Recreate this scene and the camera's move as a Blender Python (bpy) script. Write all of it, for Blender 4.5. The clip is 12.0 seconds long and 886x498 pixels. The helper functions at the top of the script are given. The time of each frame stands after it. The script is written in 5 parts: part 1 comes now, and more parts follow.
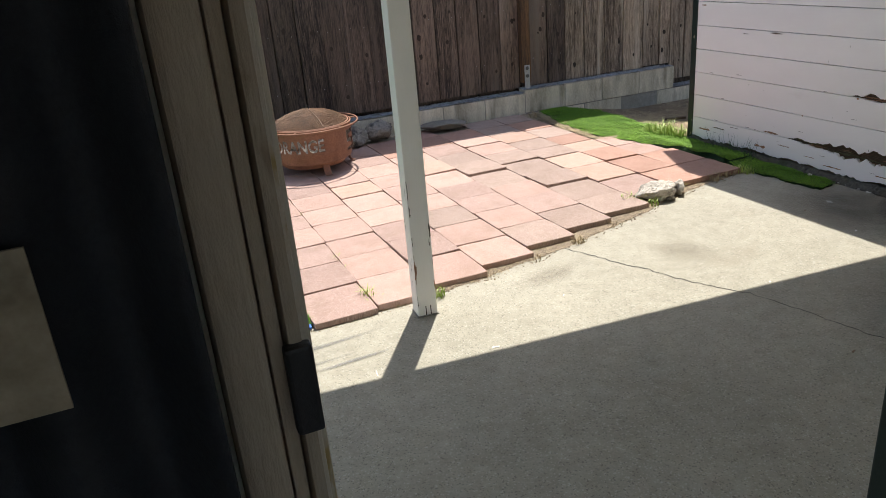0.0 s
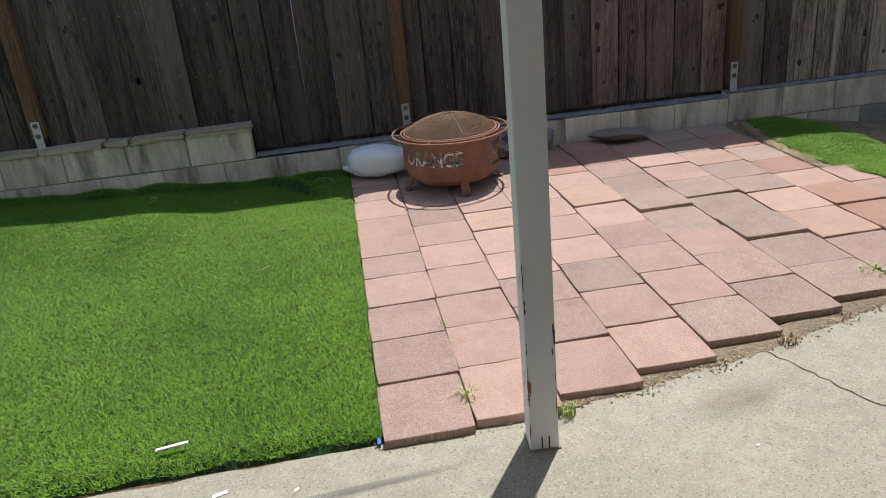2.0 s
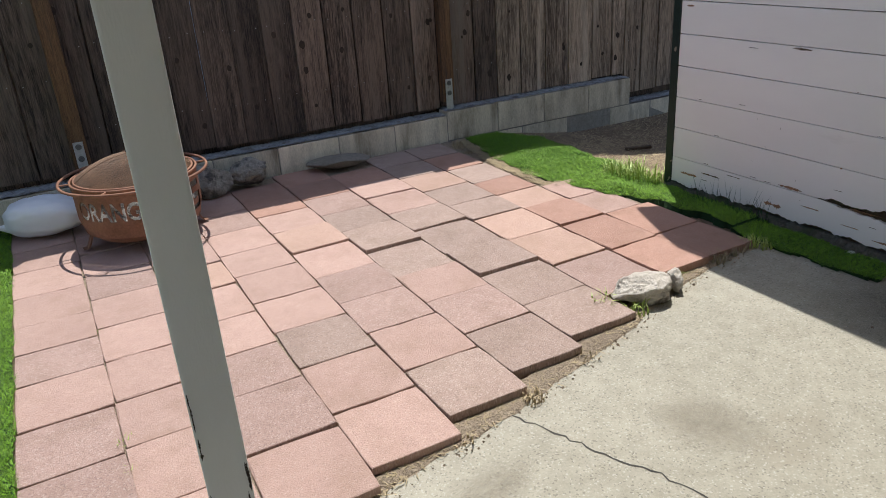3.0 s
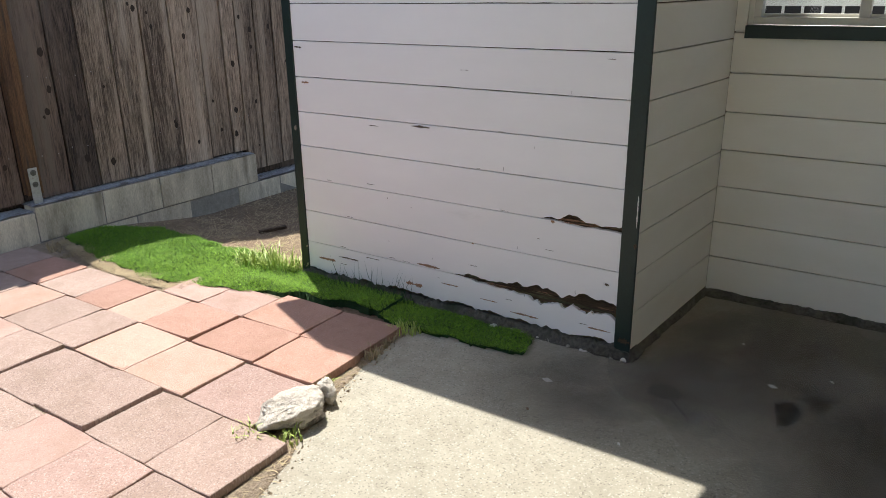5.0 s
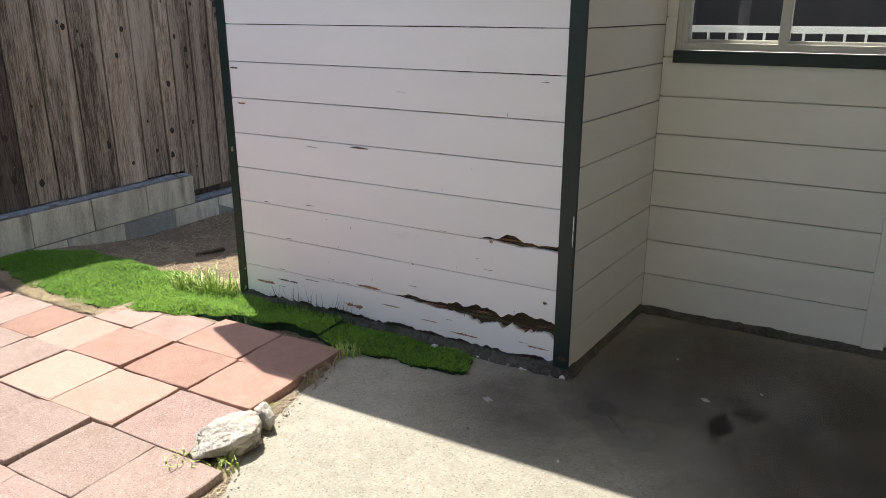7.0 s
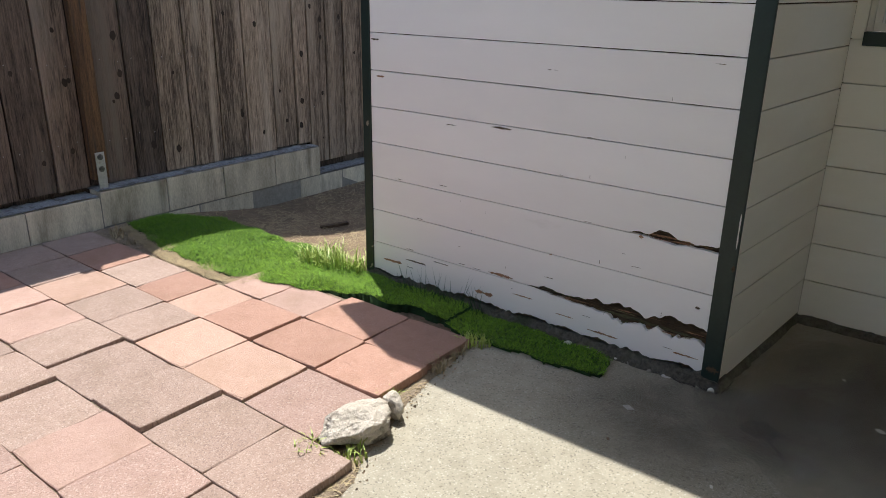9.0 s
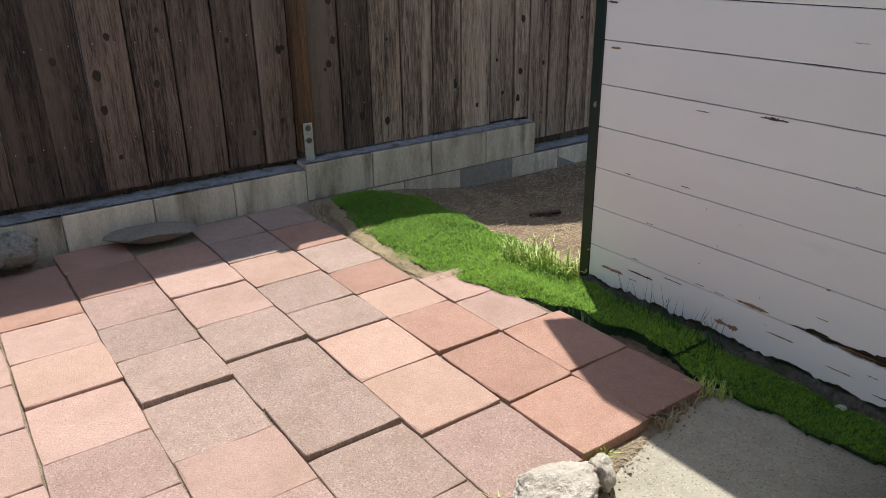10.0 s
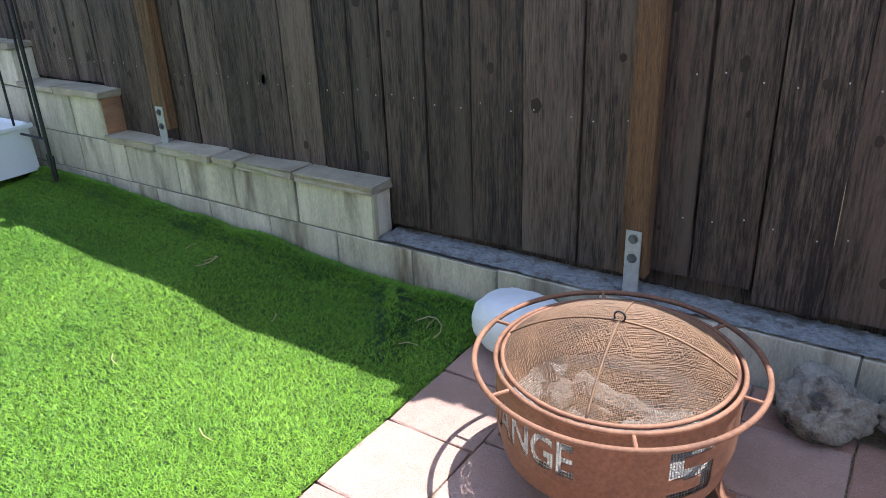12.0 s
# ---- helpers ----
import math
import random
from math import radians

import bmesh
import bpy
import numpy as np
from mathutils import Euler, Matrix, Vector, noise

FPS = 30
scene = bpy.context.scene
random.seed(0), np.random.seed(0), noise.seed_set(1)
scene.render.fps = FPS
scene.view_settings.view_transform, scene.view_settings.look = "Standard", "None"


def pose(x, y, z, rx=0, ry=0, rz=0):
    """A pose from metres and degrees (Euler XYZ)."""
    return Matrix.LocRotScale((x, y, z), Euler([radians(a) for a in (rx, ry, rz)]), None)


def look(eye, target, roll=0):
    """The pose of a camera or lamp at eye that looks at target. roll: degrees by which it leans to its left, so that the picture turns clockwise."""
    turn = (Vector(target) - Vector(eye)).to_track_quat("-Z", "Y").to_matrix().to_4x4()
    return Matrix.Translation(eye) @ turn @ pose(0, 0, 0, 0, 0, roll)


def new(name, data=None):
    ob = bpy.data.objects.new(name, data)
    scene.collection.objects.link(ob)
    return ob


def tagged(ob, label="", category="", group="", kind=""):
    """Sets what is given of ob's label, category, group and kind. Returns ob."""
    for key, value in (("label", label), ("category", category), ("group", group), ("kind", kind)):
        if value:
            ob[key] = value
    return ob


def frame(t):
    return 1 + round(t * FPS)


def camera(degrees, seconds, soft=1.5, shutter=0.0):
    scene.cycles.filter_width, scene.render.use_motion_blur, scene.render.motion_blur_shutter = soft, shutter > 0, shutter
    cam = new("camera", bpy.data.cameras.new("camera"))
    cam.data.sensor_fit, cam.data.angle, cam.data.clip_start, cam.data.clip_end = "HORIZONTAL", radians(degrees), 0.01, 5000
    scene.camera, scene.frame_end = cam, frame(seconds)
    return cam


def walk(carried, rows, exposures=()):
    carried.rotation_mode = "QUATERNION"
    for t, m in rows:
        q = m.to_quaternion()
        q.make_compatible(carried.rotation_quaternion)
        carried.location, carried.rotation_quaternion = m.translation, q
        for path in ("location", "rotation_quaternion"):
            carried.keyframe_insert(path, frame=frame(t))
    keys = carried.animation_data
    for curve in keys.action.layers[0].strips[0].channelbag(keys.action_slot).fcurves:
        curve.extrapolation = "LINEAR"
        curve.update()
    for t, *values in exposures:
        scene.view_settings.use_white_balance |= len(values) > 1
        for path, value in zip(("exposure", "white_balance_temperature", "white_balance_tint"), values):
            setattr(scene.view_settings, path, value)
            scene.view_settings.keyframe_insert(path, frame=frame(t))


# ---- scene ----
cam = camera(61.8, 12.0, soft=0.6)
PATH = [
    (0, (0.042, 0.142, 1.514), (0.72, 1.867, 0.762), -4.9),
    (0.5, (0.219, 0.472, 1.528), (0.512, 2.309, 0.793), -6.6),
    (1, (0.309, 0.682, 1.492), (0.471, 2.535, 0.755), -5.9),
    (1.5, (0.403, 0.881, 1.46), (0.504, 2.731, 0.707), -5.8),
    (2, (0.584, 1.115, 1.467), (0.79, 2.95, 0.7), -5.7),
    (2.5, (0.765, 1.357, 1.438), (1.291, 3.12, 0.652), -5.0),
    (3, (0.898, 1.612, 1.424), (1.74, 3.245, 0.634), -3.9),
    (3.5, (1.118, 1.76, 1.389), (2.196, 3.268, 0.637), -3.3),
    (3.7, (1.202, 1.811, 1.392), (2.37, 3.256, 0.652), -3.1),
    (5.3, (1.288, 1.931, 1.411), (2.882, 2.944, 0.755), -0.4),
    (5.5, (1.292, 1.923, 1.41), (2.899, 2.919, 0.759), -0.2),
    (6, (1.296, 1.914, 1.415), (2.928, 2.877, 0.775), -0.2),
    (6.5, (1.293, 1.909, 1.418), (2.943, 2.851, 0.792), -0.1),
    (6.7, (1.296, 1.908, 1.415), (2.95, 2.847, 0.796), -0.1),
    (8.3, (1.265, 1.983, 1.417), (2.86, 3.007, 0.777), 1.3),
    (8.5, (1.271, 2.01, 1.417), (2.838, 3.068, 0.764), 1.2),
    (9, (1.363, 2.127, 1.398), (2.845, 3.286, 0.72), 0.8),
    (9.5, (1.595, 2.27, 1.384), (2.925, 3.577, 0.662), -0.5),
    (10, (1.719, 2.526, 1.362), (2.779, 4.04, 0.598), -0.8),
    (10.5, (1.812, 2.904, 1.349), (2.427, 4.624, 0.533), -1.6),
    (11, (1.887, 3.263, 1.357), (1.96, 5.07, 0.502), -2.2),
    (11.5, (1.835, 3.693, 1.357), (1.34, 5.437, 0.511), -1.7),
    (12, (1.754, 4.057, 1.401), (0.717, 5.564, 0.591), -2.2),
]
walk(cam, [(t, look(eye, target, roll)) for t, eye, target, roll in PATH],
     [(0, 1.0, 6500, 10), (0.5, 1.02, 6500, 10), (1, 0.8, 6500, 10), (1.5, 0.56, 6400, 10), (2, 0.48, 6300, 10), (2.5, 0.72, 6250, 10), (3, 0.58, 6250, 10), (3.5, 0.48, 6250, 10), (5.5, 1.24, 6500, 10),
      (6.5, 1.16, 6500, 10), (8.5, 1.18, 6500, 10), (9, 0.9, 6500, 10), (9.5, 0.76, 6500, 10), (10.5, 0.74, 6500, 10), (11, 0.82, 6450, 10), (11.5, 1.25, 6250, 10), (12, 1.62, 5900, 10)])

# ---- light ----
SUN_AZ, SUN_EL = 33.5, 68.5
world = bpy.data.worlds.new("world")
scene.world = world
world.use_nodes = True
wt = world.node_tree
sky = wt.nodes.new("ShaderNodeTexSky")
sky.sky_type, sky.sun_disc = "NISHITA", False
sky.sun_elevation, sky.sun_rotation = radians(SUN_EL), radians(SUN_AZ)
haze = wt.nodes.new("ShaderNodeHueSaturation")
haze.inputs["Saturation"].default_value = 0.9
wt.links.new(sky.outputs[0], haze.inputs["Color"])
wt.links.new(haze.outputs[0], wt.nodes["Background"].inputs[0])
wt.nodes["Background"].inputs[1].default_value = 0.122
sun = new("sun", bpy.data.lights.new("sun", "SUN"))
sun.data.energy, sun.data.angle, sun.data.color = 3.7, radians(0.5), (1.0, 0.96, 0.89)
sun_way = Vector((math.sin(radians(SUN_AZ)) * math.cos(radians(SUN_EL)), math.cos(radians(SUN_AZ)) * math.cos(radians(SUN_EL)), math.sin(radians(SUN_EL))))
sun.matrix_world = look(sun_way * 10, (0, 0, 0))


# ---- materials ----
def material(name, dark, light, scale=6.0, stretch=(1, 1, 1), rough=0.8, bump=0.3, fine=90.0, grit=0.25, vary=0.12, metal=0.0, spots=None, spot_scale=12.0, spot_edge=(0.62, 0.68), coarse=1.2, dist=0.01, broadw=0.6, midw=0.6, ramp_at=(0.38, 0.82), flecks=None, fleck_scale=300.0, fleck_by=0.3, fleck_share=0.05):
    """Two colours mixed by broad and fine noise, fine relief, and a shade of its own for each object; spots: a third colour in patches."""
    m = bpy.data.materials.new(name)
    m.use_nodes = True
    n, l = m.node_tree.nodes, m.node_tree.links
    bsdf = n["Principled BSDF"]
    tc, info = n.new("ShaderNodeTexCoord"), n.new("ShaderNodeObjectInfo")
    mapping = n.new("ShaderNodeMapping")
    mapping.inputs["Scale"].default_value = stretch
    l.new(tc.outputs["Object"], mapping.inputs["Vector"])
    shift = n.new("ShaderNodeVectorMath")
    shift.operation = "MULTIPLY"
    comb = n.new("ShaderNodeCombineXYZ")
    for k in range(3):
        l.new(info.outputs["Random"], comb.inputs[k])
    shift.inputs[1].default_value = (37.0, 53.0, 71.0)
    l.new(comb.outputs[0], shift.inputs[0])
    add = n.new("ShaderNodeVectorMath")
    l.new(mapping.outputs[0], add.inputs[0])
    l.new(shift.outputs[0], add.inputs[1])

    def noise_at(sc, detail, roughness=0.6):
        t = n.new("ShaderNodeTexNoise")
        t.inputs["Scale"].default_value, t.inputs["Detail"].default_value, t.inputs["Roughness"].default_value = sc, detail, roughness
        l.new(add.outputs[0], t.inputs["Vector"])
        return t.outputs["Fac"]

    def math_node(op, a, b):
        k = n.new("ShaderNodeMath")
        k.operation = op
        for i, v in enumerate((a, b)):
            if isinstance(v, (int, float)):
                k.inputs[i].default_value = v
            else:
                l.new(v, k.inputs[i])
        return k.outputs[0]

    broad, mid, grain = noise_at(coarse, 3), noise_at(scale, 8), noise_at(fine, 4, 0.7)
    fac = math_node("ADD", math_node("MULTIPLY", broad, broadw), math_node("MULTIPLY", mid, midw))
    fac = math_node("ADD", fac, math_node("MULTIPLY", math_node("SUBTRACT", grain, 0.5), grit * 2))
    ramp = n.new("ShaderNodeValToRGB")
    ramp.color_ramp.elements[0].position, ramp.color_ramp.elements[1].position = ramp_at
    ramp.color_ramp.elements[0].color, ramp.color_ramp.elements[1].color = (*dark, 1), (*light, 1)
    l.new(fac, ramp.inputs[0])
    colour = ramp.outputs[0]
    if spots:
        mask = n.new("ShaderNodeValToRGB")
        mask.color_ramp.elements[0].position, mask.color_ramp.elements[1].position = spot_edge
        l.new(noise_at(spot_scale, 5), mask.inputs[0])
        mix = n.new("ShaderNodeMix")
        mix.data_type = "RGBA"
        l.new(mask.outputs[0], mix.inputs["Factor"])
        l.new(colour, mix.inputs[6])
        mix.inputs[7].default_value = (*spots, 1)
        colour = mix.outputs[2]
    if flecks:
        vor = n.new("ShaderNodeTexVoronoi")
        vor.inputs["Scale"].default_value = fleck_scale
        l.new(add.outputs[0], vor.inputs["Vector"])
        sep = n.new("ShaderNodeSeparateColor")
        l.new(vor.outputs["Color"], sep.inputs[0])
        few = math_node("MULTIPLY", math_node("GREATER_THAN", sep.outputs[0], 1 - fleck_share), fleck_by)
        mixf = n.new("ShaderNodeMix")
        mixf.data_type = "RGBA"
        l.new(few, mixf.inputs["Factor"])
        l.new(colour, mixf.inputs[6])
        mixf.inputs[7].default_value = (*flecks, 1)
        dark_few = math_node("MULTIPLY", math_node("LESS_THAN", sep.outputs[1], fleck_share), fleck_by * 1.3)
        mixd = n.new("ShaderNodeMix")
        mixd.data_type = "RGBA"
        l.new(dark_few, mixd.inputs["Factor"])
        l.new(mixf.outputs[2], mixd.inputs[6])
        mixd.inputs[7].default_value = (*[c * 0.45 for c in dark], 1)
        colour = mixd.outputs[2]
    hsv = n.new("ShaderNodeHueSaturation")
    l.new(math_node("ADD", math_node("MULTIPLY", info.outputs["Random"], 2 * vary), 1 - vary), hsv.inputs["Value"])
    l.new(colour, hsv.inputs["Color"])
    l.new(hsv.outputs[0], bsdf.inputs["Base Color"])
    bsdf.inputs["Roughness"].default_value, bsdf.inputs["Metallic"].default_value = rough, metal
    if bump:
        bp = n.new("ShaderNodeBump")
        bp.inputs["Strength"].default_value, bp.inputs["Distance"].default_value = bump, dist
        l.new(math_node("ADD", grain, math_node("MULTIPLY", mid, 0.8)), bp.inputs["Height"])
        l.new(bp.outputs[0], bsdf.inputs["Normal"])
    return m


M_CONCRETE = material("concrete", (0.255, 0.235, 0.182), (0.39, 0.362, 0.288), 14.0, fine=140, grit=0.30, bump=0.55, vary=0.0, rough=0.88, spots=(0.265, 0.235, 0.178), spot_scale=2.6, spot_edge=(0.60, 0.82), dist=0.003, broadw=0.36, midw=0.46, ramp_at=(0.23, 0.60), flecks=(0.52, 0.50, 0.44), fleck_scale=210, fleck_by=0.4, fleck_share=0.07)
M_CRACK = material("crack", (0.03, 0.027, 0.022), (0.08, 0.07, 0.055), 20)
def paver_stone(name, dark, light, coarse_grit=False):
    """Cast stone with pale and dark grit and a faint olive film."""
    dark, light = [tuple(c * k for c, k in zip(col, (0.97, 0.99, 0.95))) for col in (dark, light)]
    film = (dark[0] * 0.98, dark[1] * 1.0, dark[2] * 0.96)
    return material(name, dark, light, 7, fine=58, grit=0.62, vary=0.10, bump=0.9, dist=0.006, coarse=1.3, broadw=0.6, midw=0.55, ramp_at=(0.28, 0.88), flecks=(0.66, 0.56, 0.49), fleck_scale=72 if coarse_grit else 95, fleck_by=0.26 if coarse_grit else 0.22, fleck_share=0.15 if coarse_grit else 0.08, spots=film, spot_scale=1.6, spot_edge=(0.50, 0.72))


M_PAVER = {
    "P": paver_stone("pink_paver", (0.415, 0.262, 0.225), (0.525, 0.35, 0.302)),
    "G": paver_stone("brown_paver", (0.325, 0.222, 0.190), (0.435, 0.312, 0.268), True),
    "T": paver_stone("peach_paver", (0.435, 0.275, 0.222), (0.535, 0.352, 0.29)),
    "R": paver_stone("red_paver", (0.365, 0.2, 0.155), (0.48, 0.28, 0.222)),
    "M": paver_stone("mauve_paver", (0.335, 0.215, 0.187), (0.445, 0.3, 0.264), True),
}
M_DIRT = material("dirt", (0.105, 0.070, 0.042), (0.28, 0.195, 0.122), 9, fine=70, grit=0.5, bump=0.8, vary=0, dist=0.02)
M_SOIL = material("sandy_soil", (0.26, 0.205, 0.145), (0.42, 0.34, 0.25), 30, fine=90, grit=0.4, bump=0.6, vary=0)
M_EDGE = material("brown_soil", (0.20, 0.15, 0.10), (0.44, 0.35, 0.25), 40, fine=120, grit=0.6, bump=1.0, vary=0, dist=0.015)
M_FOOT = material("dark_mortar", (0.050, 0.044, 0.034), (0.165, 0.150, 0.120), 14, fine=70, grit=0.5, bump=1.0, vary=0.1, dist=0.015, spots=(0.06, 0.066, 0.035), spot_scale=6, spot_edge=(0.52, 0.66))
M_FARBLUE = material("gap_backdrop_blue", (0.34, 0.47, 0.64), (0.42, 0.55, 0.72), 3, bump=0.1, vary=0)
M_STRAW = material("dry_grass", (0.27, 0.205, 0.115), (0.52, 0.415, 0.25), 30, vary=0.1, bump=0)
M_BLOCK = material("concrete_block", (0.42, 0.37, 0.27), (0.78, 0.71, 0.56), 5, stretch=(2.4, 2.4, 0.5), fine=90, grit=0.30, bump=0.6, vary=0.12, spots=(0.20, 0.155, 0.10), spot_scale=2.6, spot_edge=(0.54, 0.72), ramp_at=(0.42, 0.76), broadw=0.5, midw=0.7)
M_MORTAR = material("mortar", (0.20, 0.185, 0.16), (0.36, 0.34, 0.295), 25, bump=0.7, vary=0.05)
M_CAP = material("cap_stone", (0.27, 0.225, 0.155), (0.56, 0.49, 0.36), 8, fine=100, grit=0.2, bump=0.5)
M_TOP = material("wall_top", (0.22, 0.22, 0.22), (0.48, 0.48, 0.475), 22, fine=60, grit=0.5, bump=1.0, vary=0, spots=(0.19, 0.17, 0.145), spot_scale=14, spot_edge=(0.52, 0.64), dist=0.02)
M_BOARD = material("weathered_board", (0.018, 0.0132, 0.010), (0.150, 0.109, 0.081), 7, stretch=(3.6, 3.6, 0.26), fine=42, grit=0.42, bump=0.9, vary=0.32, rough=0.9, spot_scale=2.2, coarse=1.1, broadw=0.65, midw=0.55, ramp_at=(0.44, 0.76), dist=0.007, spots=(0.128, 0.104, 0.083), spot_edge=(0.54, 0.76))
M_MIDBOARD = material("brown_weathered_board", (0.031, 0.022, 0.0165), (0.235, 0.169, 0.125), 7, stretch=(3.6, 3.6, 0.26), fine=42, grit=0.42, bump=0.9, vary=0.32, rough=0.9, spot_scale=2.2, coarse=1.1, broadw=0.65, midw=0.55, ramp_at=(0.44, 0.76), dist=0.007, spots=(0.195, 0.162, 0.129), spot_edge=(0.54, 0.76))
# Greyer wood, with bounce light added to its colour.
M_GREYBOARD = material("grey_weathered_board_with_bounce", (0.088, 0.062, 0.043), (0.52, 0.405, 0.295), 7, stretch=(3.6, 3.6, 0.26), fine=42, grit=0.45, bump=1.0, vary=0.26, rough=0.9, spot_scale=2.2, coarse=1.1, broadw=0.65, midw=0.55, ramp_at=(0.42, 0.76), dist=0.008, spots=(0.54, 0.46, 0.36), spot_edge=(0.52, 0.78))
M_NAIL = material("nail_head", (0.30, 0.29, 0.27), (0.46, 0.45, 0.43), 40, rough=0.5, metal=0.3, bump=0)
M_BOLT = material("dull_bolt_steel", (0.085, 0.088, 0.092), (0.20, 0.205, 0.21), 60, rough=0.45, metal=0.7, bump=0.1)
M_KNOT = material("knot", (0.02, 0.013, 0.008), (0.05, 0.033, 0.02), 40)
M_FPOST = material("fence_post_wood", (0.060, 0.030, 0.013), (0.225, 0.120, 0.050), 8, stretch=(8, 8, 0.5), fine=50, grit=0.45, bump=0.5, vary=0.15, spots=(0.05, 0.034, 0.023), spot_scale=4.0, spot_edge=(0.54, 0.7), ramp_at=(0.42, 0.78))
M_ZINC = material("galvanised_steel", (0.36, 0.38, 0.39), (0.58, 0.60, 0.61), 30, rough=0.5, metal=0.6, bump=0.1, spots=(0.30, 0.22, 0.15), spot_scale=20, spot_edge=(0.64, 0.72))
M_SIDING = material("white_siding_paint", (0.86, 0.825, 0.80), (0.91, 0.875, 0.85), 3, stretch=(1, 1, 3), fine=60, grit=0.06, bump=0.12, vary=0.03, rough=0.55, spots=(0.70, 0.67, 0.62), spot_scale=2.5, spot_edge=(0.70, 0.9), dist=0.003)
M_CREAM = material("cream_siding_paint", (0.81, 0.775, 0.68), (0.89, 0.86, 0.775), 3, stretch=(1, 1, 3), fine=60, grit=0.06, bump=0.12, vary=0.03, rough=0.5, dist=0.003)
M_GREEN = material("dark_green_paint", (0.005, 0.015, 0.012), (0.012, 0.029, 0.023), 8, rough=0.45, bump=0.15, vary=0.1, spots=(0.30, 0.26, 0.20), spot_scale=14, spot_edge=(0.72, 0.74))
M_ROT = material("rotten_wood", (0.05, 0.032, 0.02), (0.20, 0.125, 0.065), 12, stretch=(1, 1, 6), fine=60, grit=0.5, bump=1.0, vary=0.2, dist=0.02)
M_MOSS = material("mossy_rotten_wood", (0.075, 0.068, 0.028), (0.26, 0.225, 0.11), 16, stretch=(1, 1, 5), fine=70, grit=0.5, bump=1.0, vary=0.3, dist=0.015)
M_BARE = material("bare_wood", (0.20, 0.10, 0.055), (0.40, 0.22, 0.12), 14, stretch=(1, 1, 5), grit=0.4, vary=0.2)
M_POST = material("post_paint", (0.80, 0.785, 0.745), (0.87, 0.855, 0.82), 4, stretch=(3, 3, 0.7), fine=70, grit=0.1, bump=0.15, vary=0, rough=0.5)
M_JAMB = material("jamb_paint", (0.39, 0.31, 0.22), (0.55, 0.455, 0.34), 6, stretch=(3, 3, 0.6), fine=60, grit=0.25, bump=0.3, vary=0, spots=(0.20, 0.14, 0.085), spot_scale=8, spot_edge=(0.60, 0.70))
M_CASING = material("casing_paint", (0.62, 0.54, 0.43), (0.78, 0.71, 0.60), 6, stretch=(3, 3, 0.6), fine=60, grit=0.2, bump=0.3, vary=0, spots=(0.50, 0.36, 0.16), spot_scale=8, spot_edge=(0.58, 0.64))
M_CURTAIN = material("dark_curtain_cloth", (0.012, 0.014, 0.018), (0.035, 0.038, 0.045), 12, fine=200, bump=0.2, vary=0)
M_RUST = material("rusted_steel", (0.155, 0.068, 0.038), (0.335, 0.165, 0.098), 7, fine=90, grit=0.3, bump=0.35, vary=0.04, rough=0.75, spots=(0.085, 0.035, 0.022), spot_scale=6, spot_edge=(0.54, 0.74), dist=0.004)
M_MESH = material("rusted_mesh", (0.075, 0.045, 0.028), (0.30, 0.165, 0.088), 9, vary=0, bump=0, rough=0.7)
M_LINER = material("steel_mesh", (0.22, 0.20, 0.18), (0.48, 0.45, 0.41), 30, vary=0, bump=0, rough=0.6)
M_ASH = material("ash", (0.16, 0.145, 0.13), (0.42, 0.40, 0.37), 14, fine=60, grit=0.5, bump=0.8, vary=0.2, dist=0.02)
M_ROCK = material("rock", (0.19, 0.17, 0.14), (0.42, 0.39, 0.33), 14, fine=80, grit=0.4, bump=0.9, vary=0.08, spots=(0.09, 0.085, 0.075), spot_scale=16, spot_edge=(0.54, 0.66), dist=0.015)
M_FLATSTONE = material("flat_stone", (0.15, 0.13, 0.105), (0.27, 0.235, 0.19), 10, fine=80, grit=0.3, bump=0.4)
M_CHUNK = material("pale_concrete_rubble", (0.42, 0.375, 0.31), (0.68, 0.62, 0.54), 14, fine=70, grit=0.4, bump=0.9, vary=0, spots=(0.20, 0.17, 0.14), spot_scale=12, spot_edge=(0.58, 0.68), dist=0.015)
M_BAG = material("white_bag_cloth", (0.74, 0.76, 0.78), (0.86, 0.87, 0.88), 8, fine=220, grit=0.1, bump=0.25, vary=0, rough=0.6)
M_TUB = material("white_plastic", (0.78, 0.79, 0.80), (0.86, 0.87, 0.88), 4, bump=0.05, vary=0, rough=0.4)
M_IRON = material("black_iron", (0.008, 0.008, 0.009), (0.022, 0.022, 0.024), 30, rough=0.5, bump=0.2, vary=0)
M_GRASS = material("artificial_turf_blades", (0.070, 0.180, 0.011), (0.186, 0.338, 0.028), 1.6, fine=40, grit=0.4, bump=0, vary=0, rough=0.55, coarse=0.9)


def vary_blades(m, low, high):
    """A shade of its own for each loose blade."""
    n, l = m.node_tree.nodes, m.node_tree.links
    geo, span = n.new("ShaderNodeNewGeometry"), n.new("ShaderNodeMapRange")
    span.inputs[3].default_value, span.inputs[4].default_value = low, high
    l.new(geo.outputs["Random Per Island"], span.inputs[0])
    hue = n.new("ShaderNodeHueSaturation")
    base = n["Principled BSDF"].inputs["Base Color"]
    l.new(base.links[0].from_socket, hue.inputs["Color"])
    l.new(span.outputs[0], hue.inputs["Value"])
    l.new(hue.outputs[0], base)


